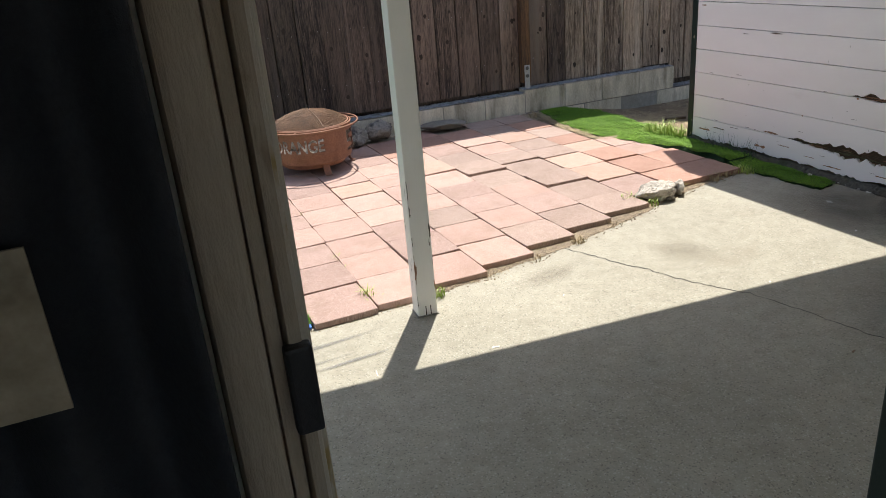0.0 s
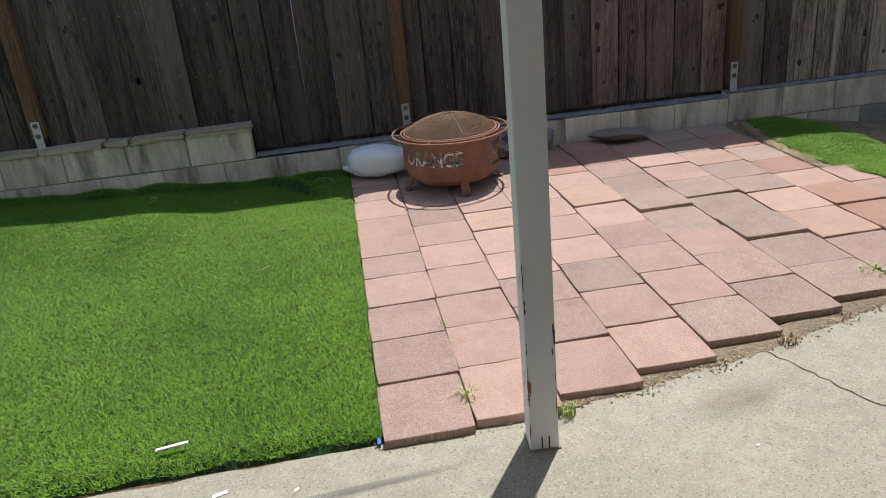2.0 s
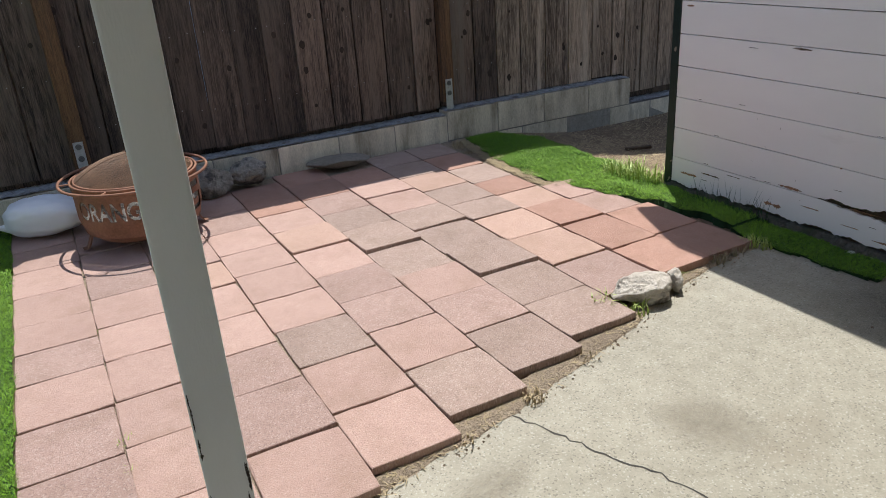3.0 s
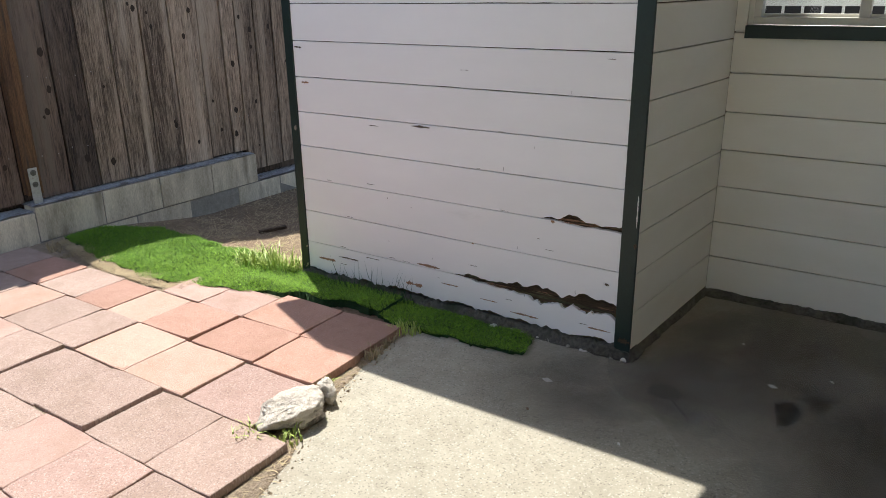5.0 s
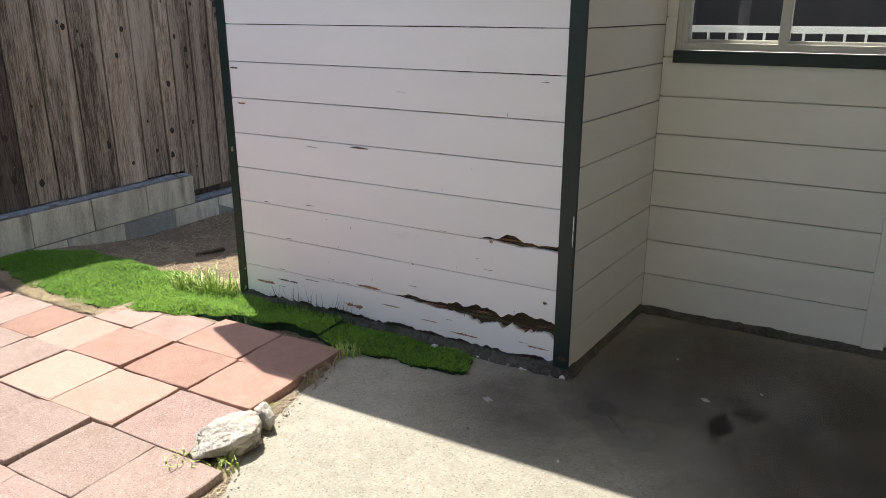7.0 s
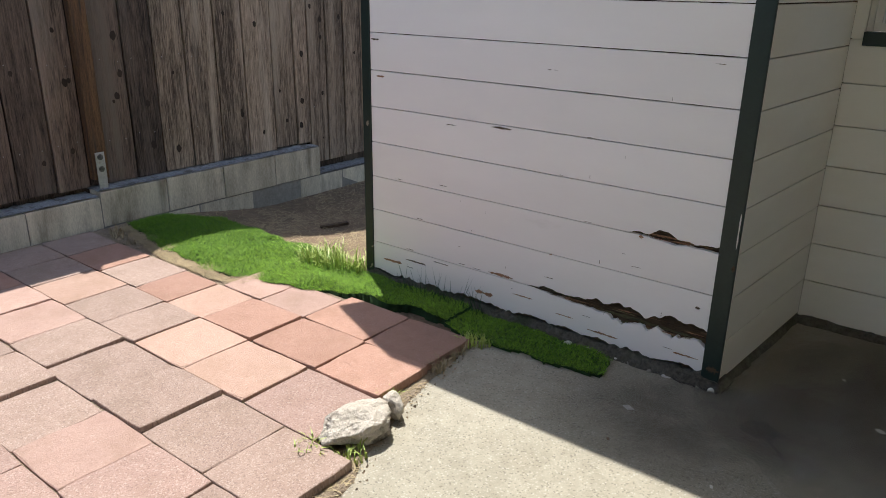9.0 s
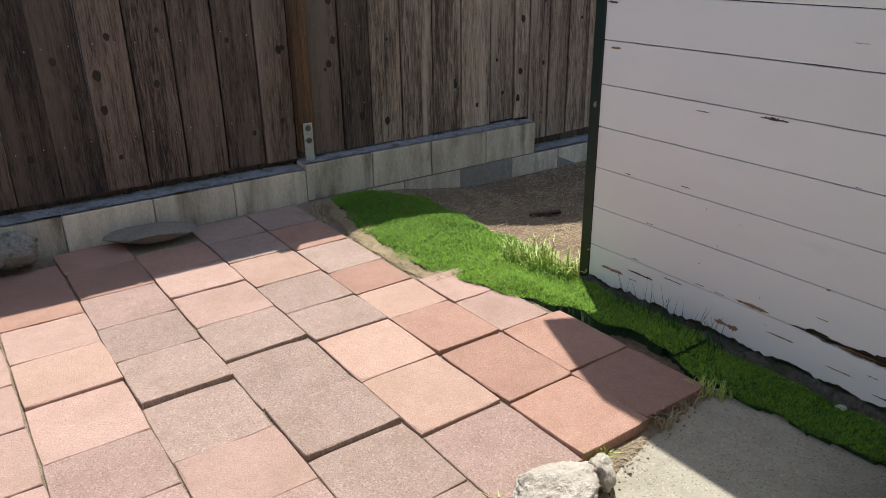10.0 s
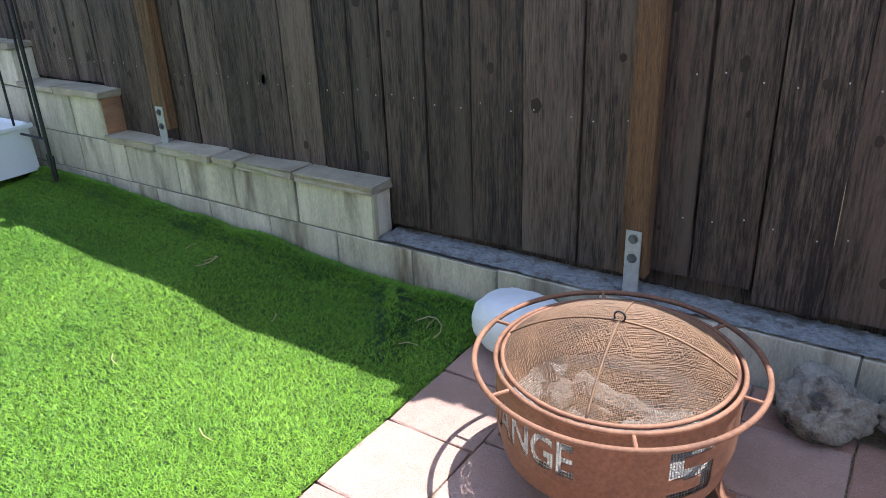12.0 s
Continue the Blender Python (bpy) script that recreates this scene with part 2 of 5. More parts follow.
vary_blades(M_GRASS, 0.35, 1.6)
M_GRASS.node_tree.nodes["Principled BSDF"].inputs["Specular IOR Level"].default_value = 0.25
M_TURFBASE = material("turf_backing", (0.008, 0.034, 0.006), (0.024, 0.08, 0.014), 4, fine=120, grit=0.6, bump=0.9, vary=0, dist=0.02)
M_WEED = material("weed_leaf", (0.25, 0.35, 0.055), (0.46, 0.55, 0.15), 20, bump=0, vary=0.1, rough=0.5)
M_BITS = material("white_scraps", (0.62, 0.60, 0.55), (0.80, 0.78, 0.73), 40, bump=0.2)
M_BLUE = material("blue_plastic", (0.03, 0.10, 0.42), (0.10, 0.25, 0.65), 40, bump=0.2)
M_FRAME = material("window_frame_vinyl", (0.52, 0.50, 0.45), (0.64, 0.62, 0.56), 6, bump=0.05, vary=0, rough=0.4)
M_ROOM = material("room_plaster", (0.62, 0.60, 0.55), (0.72, 0.70, 0.65), 4, bump=0.1, vary=0)
M_ROOF = material("roof_underside", (0.82, 0.81, 0.78), (0.88, 0.87, 0.84), 4, bump=0.15, vary=0)
# Unlit interior: the lack of light is in the base colour.
M_ROOMSHADE = material("room_shade_colour", (0.05, 0.045, 0.04), (0.08, 0.075, 0.07), 4, bump=0.1, vary=0)
M_STAIN = material("damp_stain", (0.115, 0.105, 0.09), (0.19, 0.175, 0.15), 8, fine=120, bump=0.2, vary=0)
M_TAG = material("beige_card", (0.30, 0.25, 0.17), (0.46, 0.39, 0.28), 14, fine=40, grit=0.5, bump=0.2, vary=0, spots=(0.12, 0.095, 0.06), spot_scale=9, spot_edge=(0.46, 0.60))


def soft_stain(name, dark, light, most):
    """A stain that thins out towards the rim of the unit disc it lies on, broken up by noise."""
    m = material(name, dark, light, 6, fine=120, grit=0.3, bump=0.15, vary=0)
    n, l = m.node_tree.nodes, m.node_tree.links
    tc = n.new("ShaderNodeTexCoord")
    ln = n.new("ShaderNodeVectorMath")
    ln.operation = "LENGTH"
    l.new(tc.outputs["Object"], ln.inputs[0])
    fall = n.new("ShaderNodeMapRange")
    fall.inputs[1].default_value, fall.inputs[2].default_value, fall.inputs[3].default_value, fall.inputs[4].default_value = 0.35, 1.0, 1.0, 0.0
    l.new(ln.outputs["Value"], fall.inputs[0])
    nz = n.new("ShaderNodeTexNoise")
    nz.inputs["Scale"].default_value, nz.inputs["Detail"].default_value = 2.6, 7
    l.new(tc.outputs["Object"], nz.inputs["Vector"])
    cut = n.new("ShaderNodeMapRange")
    cut.inputs[1].default_value, cut.inputs[2].default_value = 0.02, 0.58
    l.new(nz.outputs["Fac"], cut.inputs[0])
    prod = n.new("ShaderNodeMath")
    prod.operation = "MULTIPLY"
    l.new(fall.outputs[0], prod.inputs[0])
    l.new(cut.outputs[0], prod.inputs[1])
    scaled = n.new("ShaderNodeMath")
    scaled.operation = "MULTIPLY"
    l.new(prod.outputs[0], scaled.inputs[0])
    scaled.inputs[1].default_value = most
    l.new(scaled.outputs[0], n["Principled BSDF"].inputs["Alpha"])
    return m


# Dirt film that also deepens the shade on the covered concrete.
M_DIRTSHADE = soft_stain("dirt_and_shade_film", (0.072, 0.059, 0.046), (0.150, 0.127, 0.100), 0.48)
M_TAN = soft_stain("tan_dirt_film", (0.21, 0.175, 0.125), (0.30, 0.26, 0.195), 0.34)
M_GREY = soft_stain("grey_scuff_film", (0.13, 0.13, 0.125), (0.24, 0.235, 0.22), 0.6)
M_PALE = soft_stain("pale_dried_film", (0.34, 0.32, 0.28), (0.40, 0.38, 0.33), 0.30)
M_GLASS = bpy.data.materials.new("window_glass")
M_GLASS.use_nodes = True
_g = M_GLASS.node_tree.nodes["Principled BSDF"]
_g.inputs["Base Color"].default_value, _g.inputs["Roughness"].default_value = (0.9, 0.95, 0.95, 1), 0.015
_g.inputs["Transmission Weight"].default_value, _g.inputs["IOR"].default_value = 1.0, 1.5
_g.inputs["Specular IOR Level"].default_value = 1.0


# ---- mesh helpers ----
def linked(name, me, mat, parent=None, label=""):
    ob = new(name, me)
    if mat:
        me.materials.append(mat)
    if parent:
        ob.parent = parent
    if label:
        tagged(ob, label=label)
    return ob


def part(name, bm, mat, parent=None, label=""):
    me = bpy.data.meshes.new(name)
    bm.to_mesh(me)
    bm.free()
    return linked(name, me, mat, parent, label)


def smooth(ob):
    ob.data.polygons.foreach_set("use_smooth", [True] * len(ob.data.polygons))
    return ob


def raw(name, verts, faces, mat, parent=None, label=""):
    me = bpy.data.meshes.new(name)
    me.from_pydata([tuple(v) for v in verts], [], [tuple(f) for f in faces])
    me.update()
    return linked(name, me, mat, parent, label)


def triangles(name, verts, mat, parent=None, label=""):
    """One mesh of loose triangles from an array of shape (n, 3, 3)."""
    verts = np.asarray(verts, dtype=np.float32)
    n = len(verts)
    me = bpy.data.meshes.new(name)
    me.vertices.add(3 * n)
    me.vertices.foreach_set("co", verts.reshape(-1))
    me.loops.add(3 * n)
    me.loops.foreach_set("vertex_index", np.arange(3 * n, dtype=np.int32))
    me.polygons.add(n)
    me.polygons.foreach_set("loop_start", np.arange(0, 3 * n, 3, dtype=np.int32))
    me.update(calc_edges=True)
    return linked(name, me, mat, parent, label)


def empty(name, at=(0, 0, 0), label="", category="", group="", kind=""):
    ob = new(name)
    ob.location = at
    ob.empty_display_size = 0.1
    return tagged(ob, label, category, group, kind)


def add_box(bm, x0, x1, y0, y1, z0, z1, bevel=0.0):
    made = bmesh.ops.create_cube(bm, size=1)["verts"]
    for v in made:
        v.co = Vector(((x0 + x1) / 2 + v.co.x * (x1 - x0), (y0 + y1) / 2 + v.co.y * (y1 - y0), (z0 + z1) / 2 + v.co.z * (z1 - z0)))
    if bevel:
        edges = list({e for v in made for e in v.link_edges})
        bmesh.ops.bevel(bm, geom=edges, offset=bevel, segments=2, affect="EDGES", profile=0.6)


def box(name, x0, x1, y0, y1, z0, z1, mat, parent=None, label="", bevel=0.004):
    bm = bmesh.new()
    add_box(bm, x0, x1, y0, y1, z0, z1, bevel)
    return part(name, bm, mat, parent, label)


def add_tube(bm, points, radius, sides=8, closed=False):
    """A tube along a line of points."""
    pts = [Vector(p) for p in points]
    rings, n = [], len(pts)
    for i, p in enumerate(pts):
        a = pts[(i - 1) % n] if closed or i else p
        b = pts[(i + 1) % n] if closed or i < n - 1 else p
        way = (b - a).normalized()
        side = way.cross(Vector((0, 0, 1)))
        if side.length < 1e-3:
            side = way.cross(Vector((0, 1, 0)))
        side.normalize()
        up = side.cross(way)
        rings.append([bm.verts.new(p + radius * (math.cos(k * math.tau / sides) * side + math.sin(k * math.tau / sides) * up)) for k in range(sides)])
    for i in range(n if closed else n - 1):
        r, s = rings[i], rings[(i + 1) % n]
        for k in range(sides):
            bm.faces.new((r[k], r[(k + 1) % sides], s[(k + 1) % sides], s[k]))
    if not closed:
        bm.faces.new(rings[0][::-1])
        bm.faces.new(rings[-1])


def circle(cx, cy, z, r, n=64, a0=0.0, a1=math.tau):
    return [(cx + r * math.cos(a0 + (a1 - a0) * k / n), cy + r * math.sin(a0 + (a1 - a0) * k / n), z) for k in range(n)]


def slab(name, outline, z0, z1, mat, parent=None, label=""):
    """A flat plate with an outline given counter-clockwise."""
    bm = bmesh.new()
    lo = [bm.verts.new((x, y, z0)) for x, y in outline]
    hi = [bm.verts.new((x, y, z1)) for x, y in outline]
    bm.faces.new(lo[::-1])
    bm.faces.new(hi)
    n = len(outline)
    for i in range(n):
        bm.faces.new((lo[i], lo[(i + 1) % n], hi[(i + 1) % n], hi[i]))
    return part(name, bm, mat, parent, label)


def rnd(a, b):
    return random.uniform(a, b)


def bump(x, y, s, seed=0.0):
    return noise.noise(Vector((x * s, y * s, seed)))


def ease(x):
    x = max(0.0, min(1.0, x))
    return x * x * (3 - 2 * x)


# ---- ground ----
def ground_z(x, y):
    z = -0.006 + 0.006 * bump(x, y, 3.0) + 0.004 * bump(x, y, 11.0)
    z -= 0.12 * ease((x - 3.7) / 1.0) * ease((y - 4.4) / 1.4)
    return z


def grid(name, x0, x1, nx, y0, y1, ny, height, mat):
    xs, ys = [x0 + (x1 - x0) * i / nx for i in range(nx + 1)], [y0 + (y1 - y0) * j / ny for j in range(ny + 1)]
    verts = [(x, y, height(x, y)) for y in ys for x in xs]
    faces = [(j * (nx + 1) + i, j * (nx + 1) + i + 1, (j + 1) * (nx + 1) + i + 1, (j + 1) * (nx + 1) + i) for j in range(ny) for i in range(nx)]
    return smooth(raw(name, verts, faces, mat))


def far_ground(name):
    """Dirt, one sheet: finer near the yard, and out to the horizon."""
    xs = [-400, -100, -30, -12] + [-9 + 0.15 * i for i in range(121)] + [12, 30, 100, 400]
    ys = [-400, -100, -30, -6] + [2.8 + 0.12 * i for i in range(40)] + [9, 12, 30, 100, 400]
    verts = [(x, y, ground_z(x, y)) for y in ys for x in xs]
    n = len(xs)
    faces = [(j * n + i, j * n + i + 1, (j + 1) * n + i + 1, (j + 1) * n + i) for j in range(len(ys) - 1) for i in range(n - 1)]
    return smooth(raw(name, verts, faces, M_DIRT))


tagged(far_ground("ground"), "bare brown dirt with dry straw", "ground", kind="structure")

front_edge = [(-9.0, 2.96), (-2.0, 2.98), (-1.0, 3.03), (-0.3, 3.075), (0.5, 3.085), (0.95, 3.09), (1.45, 3.165), (1.75, 3.225), (2.05, 3.30), (2.35, 3.375), (2.65, 3.475), (2.95, 3.60), (3.3, 3.675), (3.6, 3.72), (3.86, 3.76)]
random.seed(4)
fine_edge = []
for (xa, ya), (xb, yb) in zip(front_edge, front_edge[1:]):
    steps = max(1, int((xb - xa) / 0.06))
    for k in range(steps):
        f = k / steps
        fine_edge.append((xa + (xb - xa) * f, ya + (yb - ya) * f + rnd(-0.008, 0.008)))
fine_edge.append(front_edge[-1])
tagged(slab("pavement", [(-9, 0.76), (4.72, 0.76), (4.72, 2.80), (3.87, 2.80)] + fine_edge[::-1], -0.12, 0.0, M_CONCRETE), "worn pale concrete patio slab with a long crack", "patio", kind="structure")


def ribbon(name, line, width, z, mat, wobble=0.012, seed=1):
    """A thin, uneven strip along a line on the ground."""
    random.seed(seed)
    pts = []
    for (xa, ya), (xb, yb) in zip(line, line[1:]):
        n = max(2, int(math.hypot(xb - xa, yb - ya) / 0.025))
        for k in range(n):
            f = k / n
            pts.append(Vector((xa + (xb - xa) * f + rnd(-wobble, wobble), ya + (yb - ya) * f + rnd(-wobble, wobble) * 0.3, z)))
    pts.append(Vector((*line[-1], z)))
    verts, faces = [], []
    for i, p in enumerate(pts):
        way = (pts[min(i + 1, len(pts) - 1)] - pts[max(i - 1, 0)]).normalized()
        side = Vector((-way.y, way.x, 0)) * width * rnd(0.35, 1.0) * 0.5
        verts += [p + side, p - side]
        if i:
            faces.append((2 * i - 2, 2 * i - 1, 2 * i + 1, 2 * i))
    return raw(name, verts, faces, mat)


tagged(ribbon("pavement_crack", [(1.93, 3.30), (2.0, 3.13), (2.09, 2.90), (2.14, 2.80), (2.17, 2.68), (2.27, 2.48), (2.34, 2.36), (2.39, 2.17), (2.47, 1.80), (2.52, 1.5), (2.66, 1.1), (2.7, 0.8)], 0.007, 0.0015, M_CRACK, 0.008), "long dark crack in the concrete", "crack", kind="structure")


# ---- siding walls ----
def siding_board(name, place, u0, u1, w0, w1, thick, mat, parent, low=None, high=None, label=""):
    """A board along u from w0 to w1 with a rounded drop at its upper edge; low and high move its edges. place(u, depth, w) gives the world."""
    n = 320 if (low or high) else 6
    verts, faces = [], []
    for i in range(n + 1):
        u = u0 + (u1 - u0) * i / n
        a, b = w0 + (low(u) if low else 0.0), w1 + (high(u) if high else 0.0)
        for d, w in ((0.0, a), (thick, a), (thick, b - 0.0015), (thick * 0.92, b), (0.0, b)):
            verts.append(place(u, d, w))
    for i in range(n):
        for k in range(5):
            p, q = i * 5 + k, i * 5 + (k + 1) % 5
            faces.append((p, q, q + 5, p + 5))
    faces += [(4, 3, 2, 1, 0), tuple(n * 5 + k for k in range(5))]
    ob = raw(name, verts, faces, mat, parent, label)
    bm = bmesh.new()
    bm.from_mesh(ob.data)
    bmesh.ops.recalc_face_normals(bm, faces=bm.faces)
    bm.to_mesh(ob.data)
    bm.free()
    return ob


def shed_face(u, d, w):
    return (3.885 - d, u, w)


def side_face(u, d, w):
    return (u, 2.822 - d - 0.065 * (u - 3.865) / 0.855, w)


def inner_face(u, d, w):
    return (4.74 - d, u, w)


def chip(name, place, u, w, du, dw, depth, mat, parent, seed, upright=False):
    """A ragged patch where the paint has come off, lying flat on a board; upright: drawn out along w."""
    random.seed(seed)
    n = 34
    if upright:
        u, w, du, dw = w, u, dw, du
    top, low = [], []
    for i in range(n + 1):
        f = i / n
        env = min(1.0, 5 * f, 5 * (1 - f)) ** 0.7
        wave = 0.5 + 0.5 * bump(f * 3, seed, 1.0)
        spike = 1.6 if random.random() < 0.12 else 1.0
        top.append((u + du * f, w + dw * 0.5 * env * wave * spike * rnd(0.3, 1.0)))
        low.append((u + du * f, w - dw * 0.5 * env * wave * rnd(0.15, 1.0)))
    turned = (lambda a, d, b: place(b, d, a)) if upright else place
    verts = [turned(a, depth + 0.0012, b) for a, b in top] + [turned(a, depth + 0.0012, b) for a, b in low]
    faces = [(i, i + 1, n + 2 + i, n + 1 + i) for i in range(n)]
    return raw(name, verts, faces, mat, parent)


PITCH = 0.1645
shed_wall = box("wall_shed", 3.886, 4.90, 2.83, 4.55, 0.04, 2.30, M_ROT, bevel=0)
tagged(shed_wall, "white painted board wall with peeling and rotted lower boards", "wall", kind="structure")


def rag(u, a, b, depth, seed):
    if not a < u < b:
        return 0.0
    env = min(1.0, (u - a) / 0.05, (b - u) / 0.05)
    return depth * env * max(0.0, 0.5 + 0.9 * bump(u, seed, 9) + 0.45 * bump(u, seed, 31) + 0.12 * bump(u, seed, 75))


def rot_one_low(u):
    return rag(u, 2.80, 3.62, 0.032 * (1.0 if u < 3.35 else 0.55), 1.5)


def rot_zero_high(u):
    return -rag(u, 2.80, 3.62, 0.068 * ease((3.7 - u) / 0.7), 4.5)


def rot_zero_low(u):
    return max(0.0, 0.02 + 0.018 * bump(u, 7.7, 9) + 0.012 * bump(u, 7.7, 40))


def rot_three_low(u):
    return rag(u, 2.80, 3.20, 0.026, 9.5)


def rot_two_high(u):
    return -rag(u, 2.82, 3.16, 0.012, 3.5)


def worn_edge(seed, sign=1):
    """How far the edge of a board has shrunk and chipped along its length."""
    def depth(u):
        wave = 0.0003 + 0.0013 * bump(u, seed * 1.7, 2.2) + 0.0010 * bump(u, seed * 1.7, 17) + 0.0012 * max(0.0, bump(u, seed * 1.7, 60))
        return sign * max(0.0, wave)
    return depth


for k in range(14):
    w0 = 0.032 + PITCH * k
    siding_board("siding_board", shed_face, 2.864, 4.515, w0 + 0.002, w0 + PITCH - 0.001, 0.02, M_SIDING, shed_wall,
                 {0: rot_zero_low, 1: rot_one_low, 3: rot_three_low}.get(k, worn_edge(k)), {0: rot_zero_high, 2: rot_two_high}.get(k, worn_edge(k + 50, -1)))
    siding_board("siding_board", side_face, 3.874, 4.717, w0 + 0.003, w0 + PITCH - 0.0015, 0.02, M_CREAM, shed_wall)
for k, (u, w, du, dw) in enumerate([(3.74, 0.843, 0.10, 0.020), (3.70, 0.208, 0.13, 0.030), (4.43, 0.995, 0.05, 0.022), (4.46, 1.155, 0.05, 0.02), (3.60, 0.14, 0.10, 0.014), (3.80, 0.10, 0.10, 0.05),
                                   (4.18, 0.15, 0.13, 0.018), (4.33, 0.12, 0.12, 0.03), (3.40, 0.11, 0.09, 0.012), (2.90, 0.30, 0.018, 0.03), (3.52, 0.36, 0.012, 0.02), (3.14, 0.52, 0.02, 0.03),
                                   (4.05, 0.18, 0.09, 0.010), (3.20, 0.083, 0.14, 0.02), (2.88, 0.10, 0.1, 0.016)]):
    chip("paint_chip", shed_face, u, w, du, dw, 0.02, M_BARE if k % 3 else M_ROT, shed_wall, 20 + k)
for k, (u, w, du, dw, dp, mt) in enumerate([(2.85, 0.150, 0.40, 0.040, 0.003, M_MOSS), (2.84, 0.178, 0.62, 0.026, 0.007, M_MOSS), (2.86, 0.205, 0.55, 0.018, 0.010, M_ROT), (2.90, 0.535, 0.24, 0.020, 0.006, M_BARE)]):
    chip("rotten_strip", shed_face, u, w, du, dw, dp, mt, shed_wall, 400 + k)
random.seed(61)
for k in range(44):
    u = rnd(2.83, 3.55)
    chip("splinter", shed_face, u, rnd(0.135 + 0.05 * ease((u - 3.0) / 0.5), 0.208), rnd(0.05, 0.20), rnd(0.004, 0.014), rnd(0.003, 0.016), (M_MOSS, M_MOSS, M_ROT, M_KNOT, M_BARE)[k % 5], shed_wall, 450 + k)
    random.seed(6100 + k)
for k in range(10):
    chip("splinter", shed_face, rnd(2.86, 3.12), rnd(0.522, 0.548), rnd(0.04, 0.12), rnd(0.003, 0.009), rnd(0.006, 0.016), (M_BARE, M_ROT, M_BARE)[k % 3], shed_wall, 520 + k)
    random.seed(6200 + k)
random.seed(55)
for k in range(46):
    u, row = rnd(2.9, 4.45), random.choice((0, 0, 0, 1, 1, 2, 2, 3, 4, 5, 6))
    w = 0.032 + PITCH * row + (rnd(0.0, 0.012) if k % 2 else rnd(0.01, 0.15))
    if k % 3:
        chip("paint_chip", shed_face, u, w, rnd(0.008, 0.06), rnd(0.003, 0.008), 0.02, M_ROT, shed_wall, 200 + k)
    else:
        chip("paint_chip", shed_face, u, w, rnd(0.003, 0.006), rnd(0.006, 0.02), 0.02, M_ROT, shed_wall, 200 + k, True)
    random.seed(700 + k)
box("corner_trim", 3.858, 3.905, 4.515, 4.565, 0.03, 2.30, M_GREEN, shed_wall, "dark green corner board")
box("corner_trim", 3.857, 3.872, 2.798, 2.863, 0.03, 2.30, M_GREEN, shed_wall, "dark green corner board with flaking paint")
chip("paint_chip", lambda u, d, w: (3.857 - d, u, w), 2.806, 0.55, 0.012, 0.13, 0, M_BITS, shed_wall, 51, True)
chip("paint_chip", lambda u, d, w: (3.857 - d, u, w), 2.798, 0.48, 0.014, 0.06, 0, M_ROT, shed_wall, 52)
chip("paint_chip", lambda u, d, w: (3.857 - d, u, w), 2.798, 0.08, 0.05, 0.07, 0, M_ROT, shed_wall, 53)
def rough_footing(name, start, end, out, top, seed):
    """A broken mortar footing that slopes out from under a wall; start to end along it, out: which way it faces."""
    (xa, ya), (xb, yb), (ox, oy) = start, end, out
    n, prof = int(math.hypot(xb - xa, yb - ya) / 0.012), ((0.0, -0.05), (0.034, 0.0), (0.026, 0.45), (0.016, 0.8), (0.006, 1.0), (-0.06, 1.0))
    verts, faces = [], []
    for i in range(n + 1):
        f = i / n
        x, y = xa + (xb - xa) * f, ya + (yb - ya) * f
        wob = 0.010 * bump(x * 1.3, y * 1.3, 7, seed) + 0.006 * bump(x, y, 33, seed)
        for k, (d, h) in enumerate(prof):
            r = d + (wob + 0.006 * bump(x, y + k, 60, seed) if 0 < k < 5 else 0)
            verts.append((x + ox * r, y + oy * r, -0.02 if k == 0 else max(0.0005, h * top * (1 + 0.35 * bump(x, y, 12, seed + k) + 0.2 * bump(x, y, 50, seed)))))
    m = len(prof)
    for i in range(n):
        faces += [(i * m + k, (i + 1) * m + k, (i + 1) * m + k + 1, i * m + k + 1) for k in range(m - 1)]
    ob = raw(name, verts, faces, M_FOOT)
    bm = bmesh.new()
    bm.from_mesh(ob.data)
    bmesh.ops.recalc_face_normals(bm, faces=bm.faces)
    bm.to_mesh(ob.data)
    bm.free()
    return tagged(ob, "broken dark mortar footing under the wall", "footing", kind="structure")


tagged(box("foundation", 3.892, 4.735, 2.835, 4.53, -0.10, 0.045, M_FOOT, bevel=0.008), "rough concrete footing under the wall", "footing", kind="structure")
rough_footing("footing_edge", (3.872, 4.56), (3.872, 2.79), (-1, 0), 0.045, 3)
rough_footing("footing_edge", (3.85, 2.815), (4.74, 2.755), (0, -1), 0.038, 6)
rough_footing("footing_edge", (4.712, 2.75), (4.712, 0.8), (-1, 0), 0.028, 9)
random.seed(77)
for k in range(26):
    y = 2.8 + 1.7 * k / 26 + rnd(-0.02, 0.02)
    bm = bmesh.new()
    bmesh.ops.create_icosphere(bm, subdivisions=1, radius=1)
    sx, sy, sz = rnd(0.008, 0.022), rnd(0.012, 0.03), rnd(0.006, 0.014)
    for v in bm.verts:
        v.co = Vector((3.865 + rnd(-0.03, 0.0) + v.co.x * sx * rnd(0.7, 1.2), y + v.co.y * sy, 0.006 + v.co.z * sz))
    tagged(part("mortar_crumb", bm, M_MORTAR if k % 3 else M_BITS), "crumb of grey mortar beside the wall", "rubble", "crumbs along the wall")

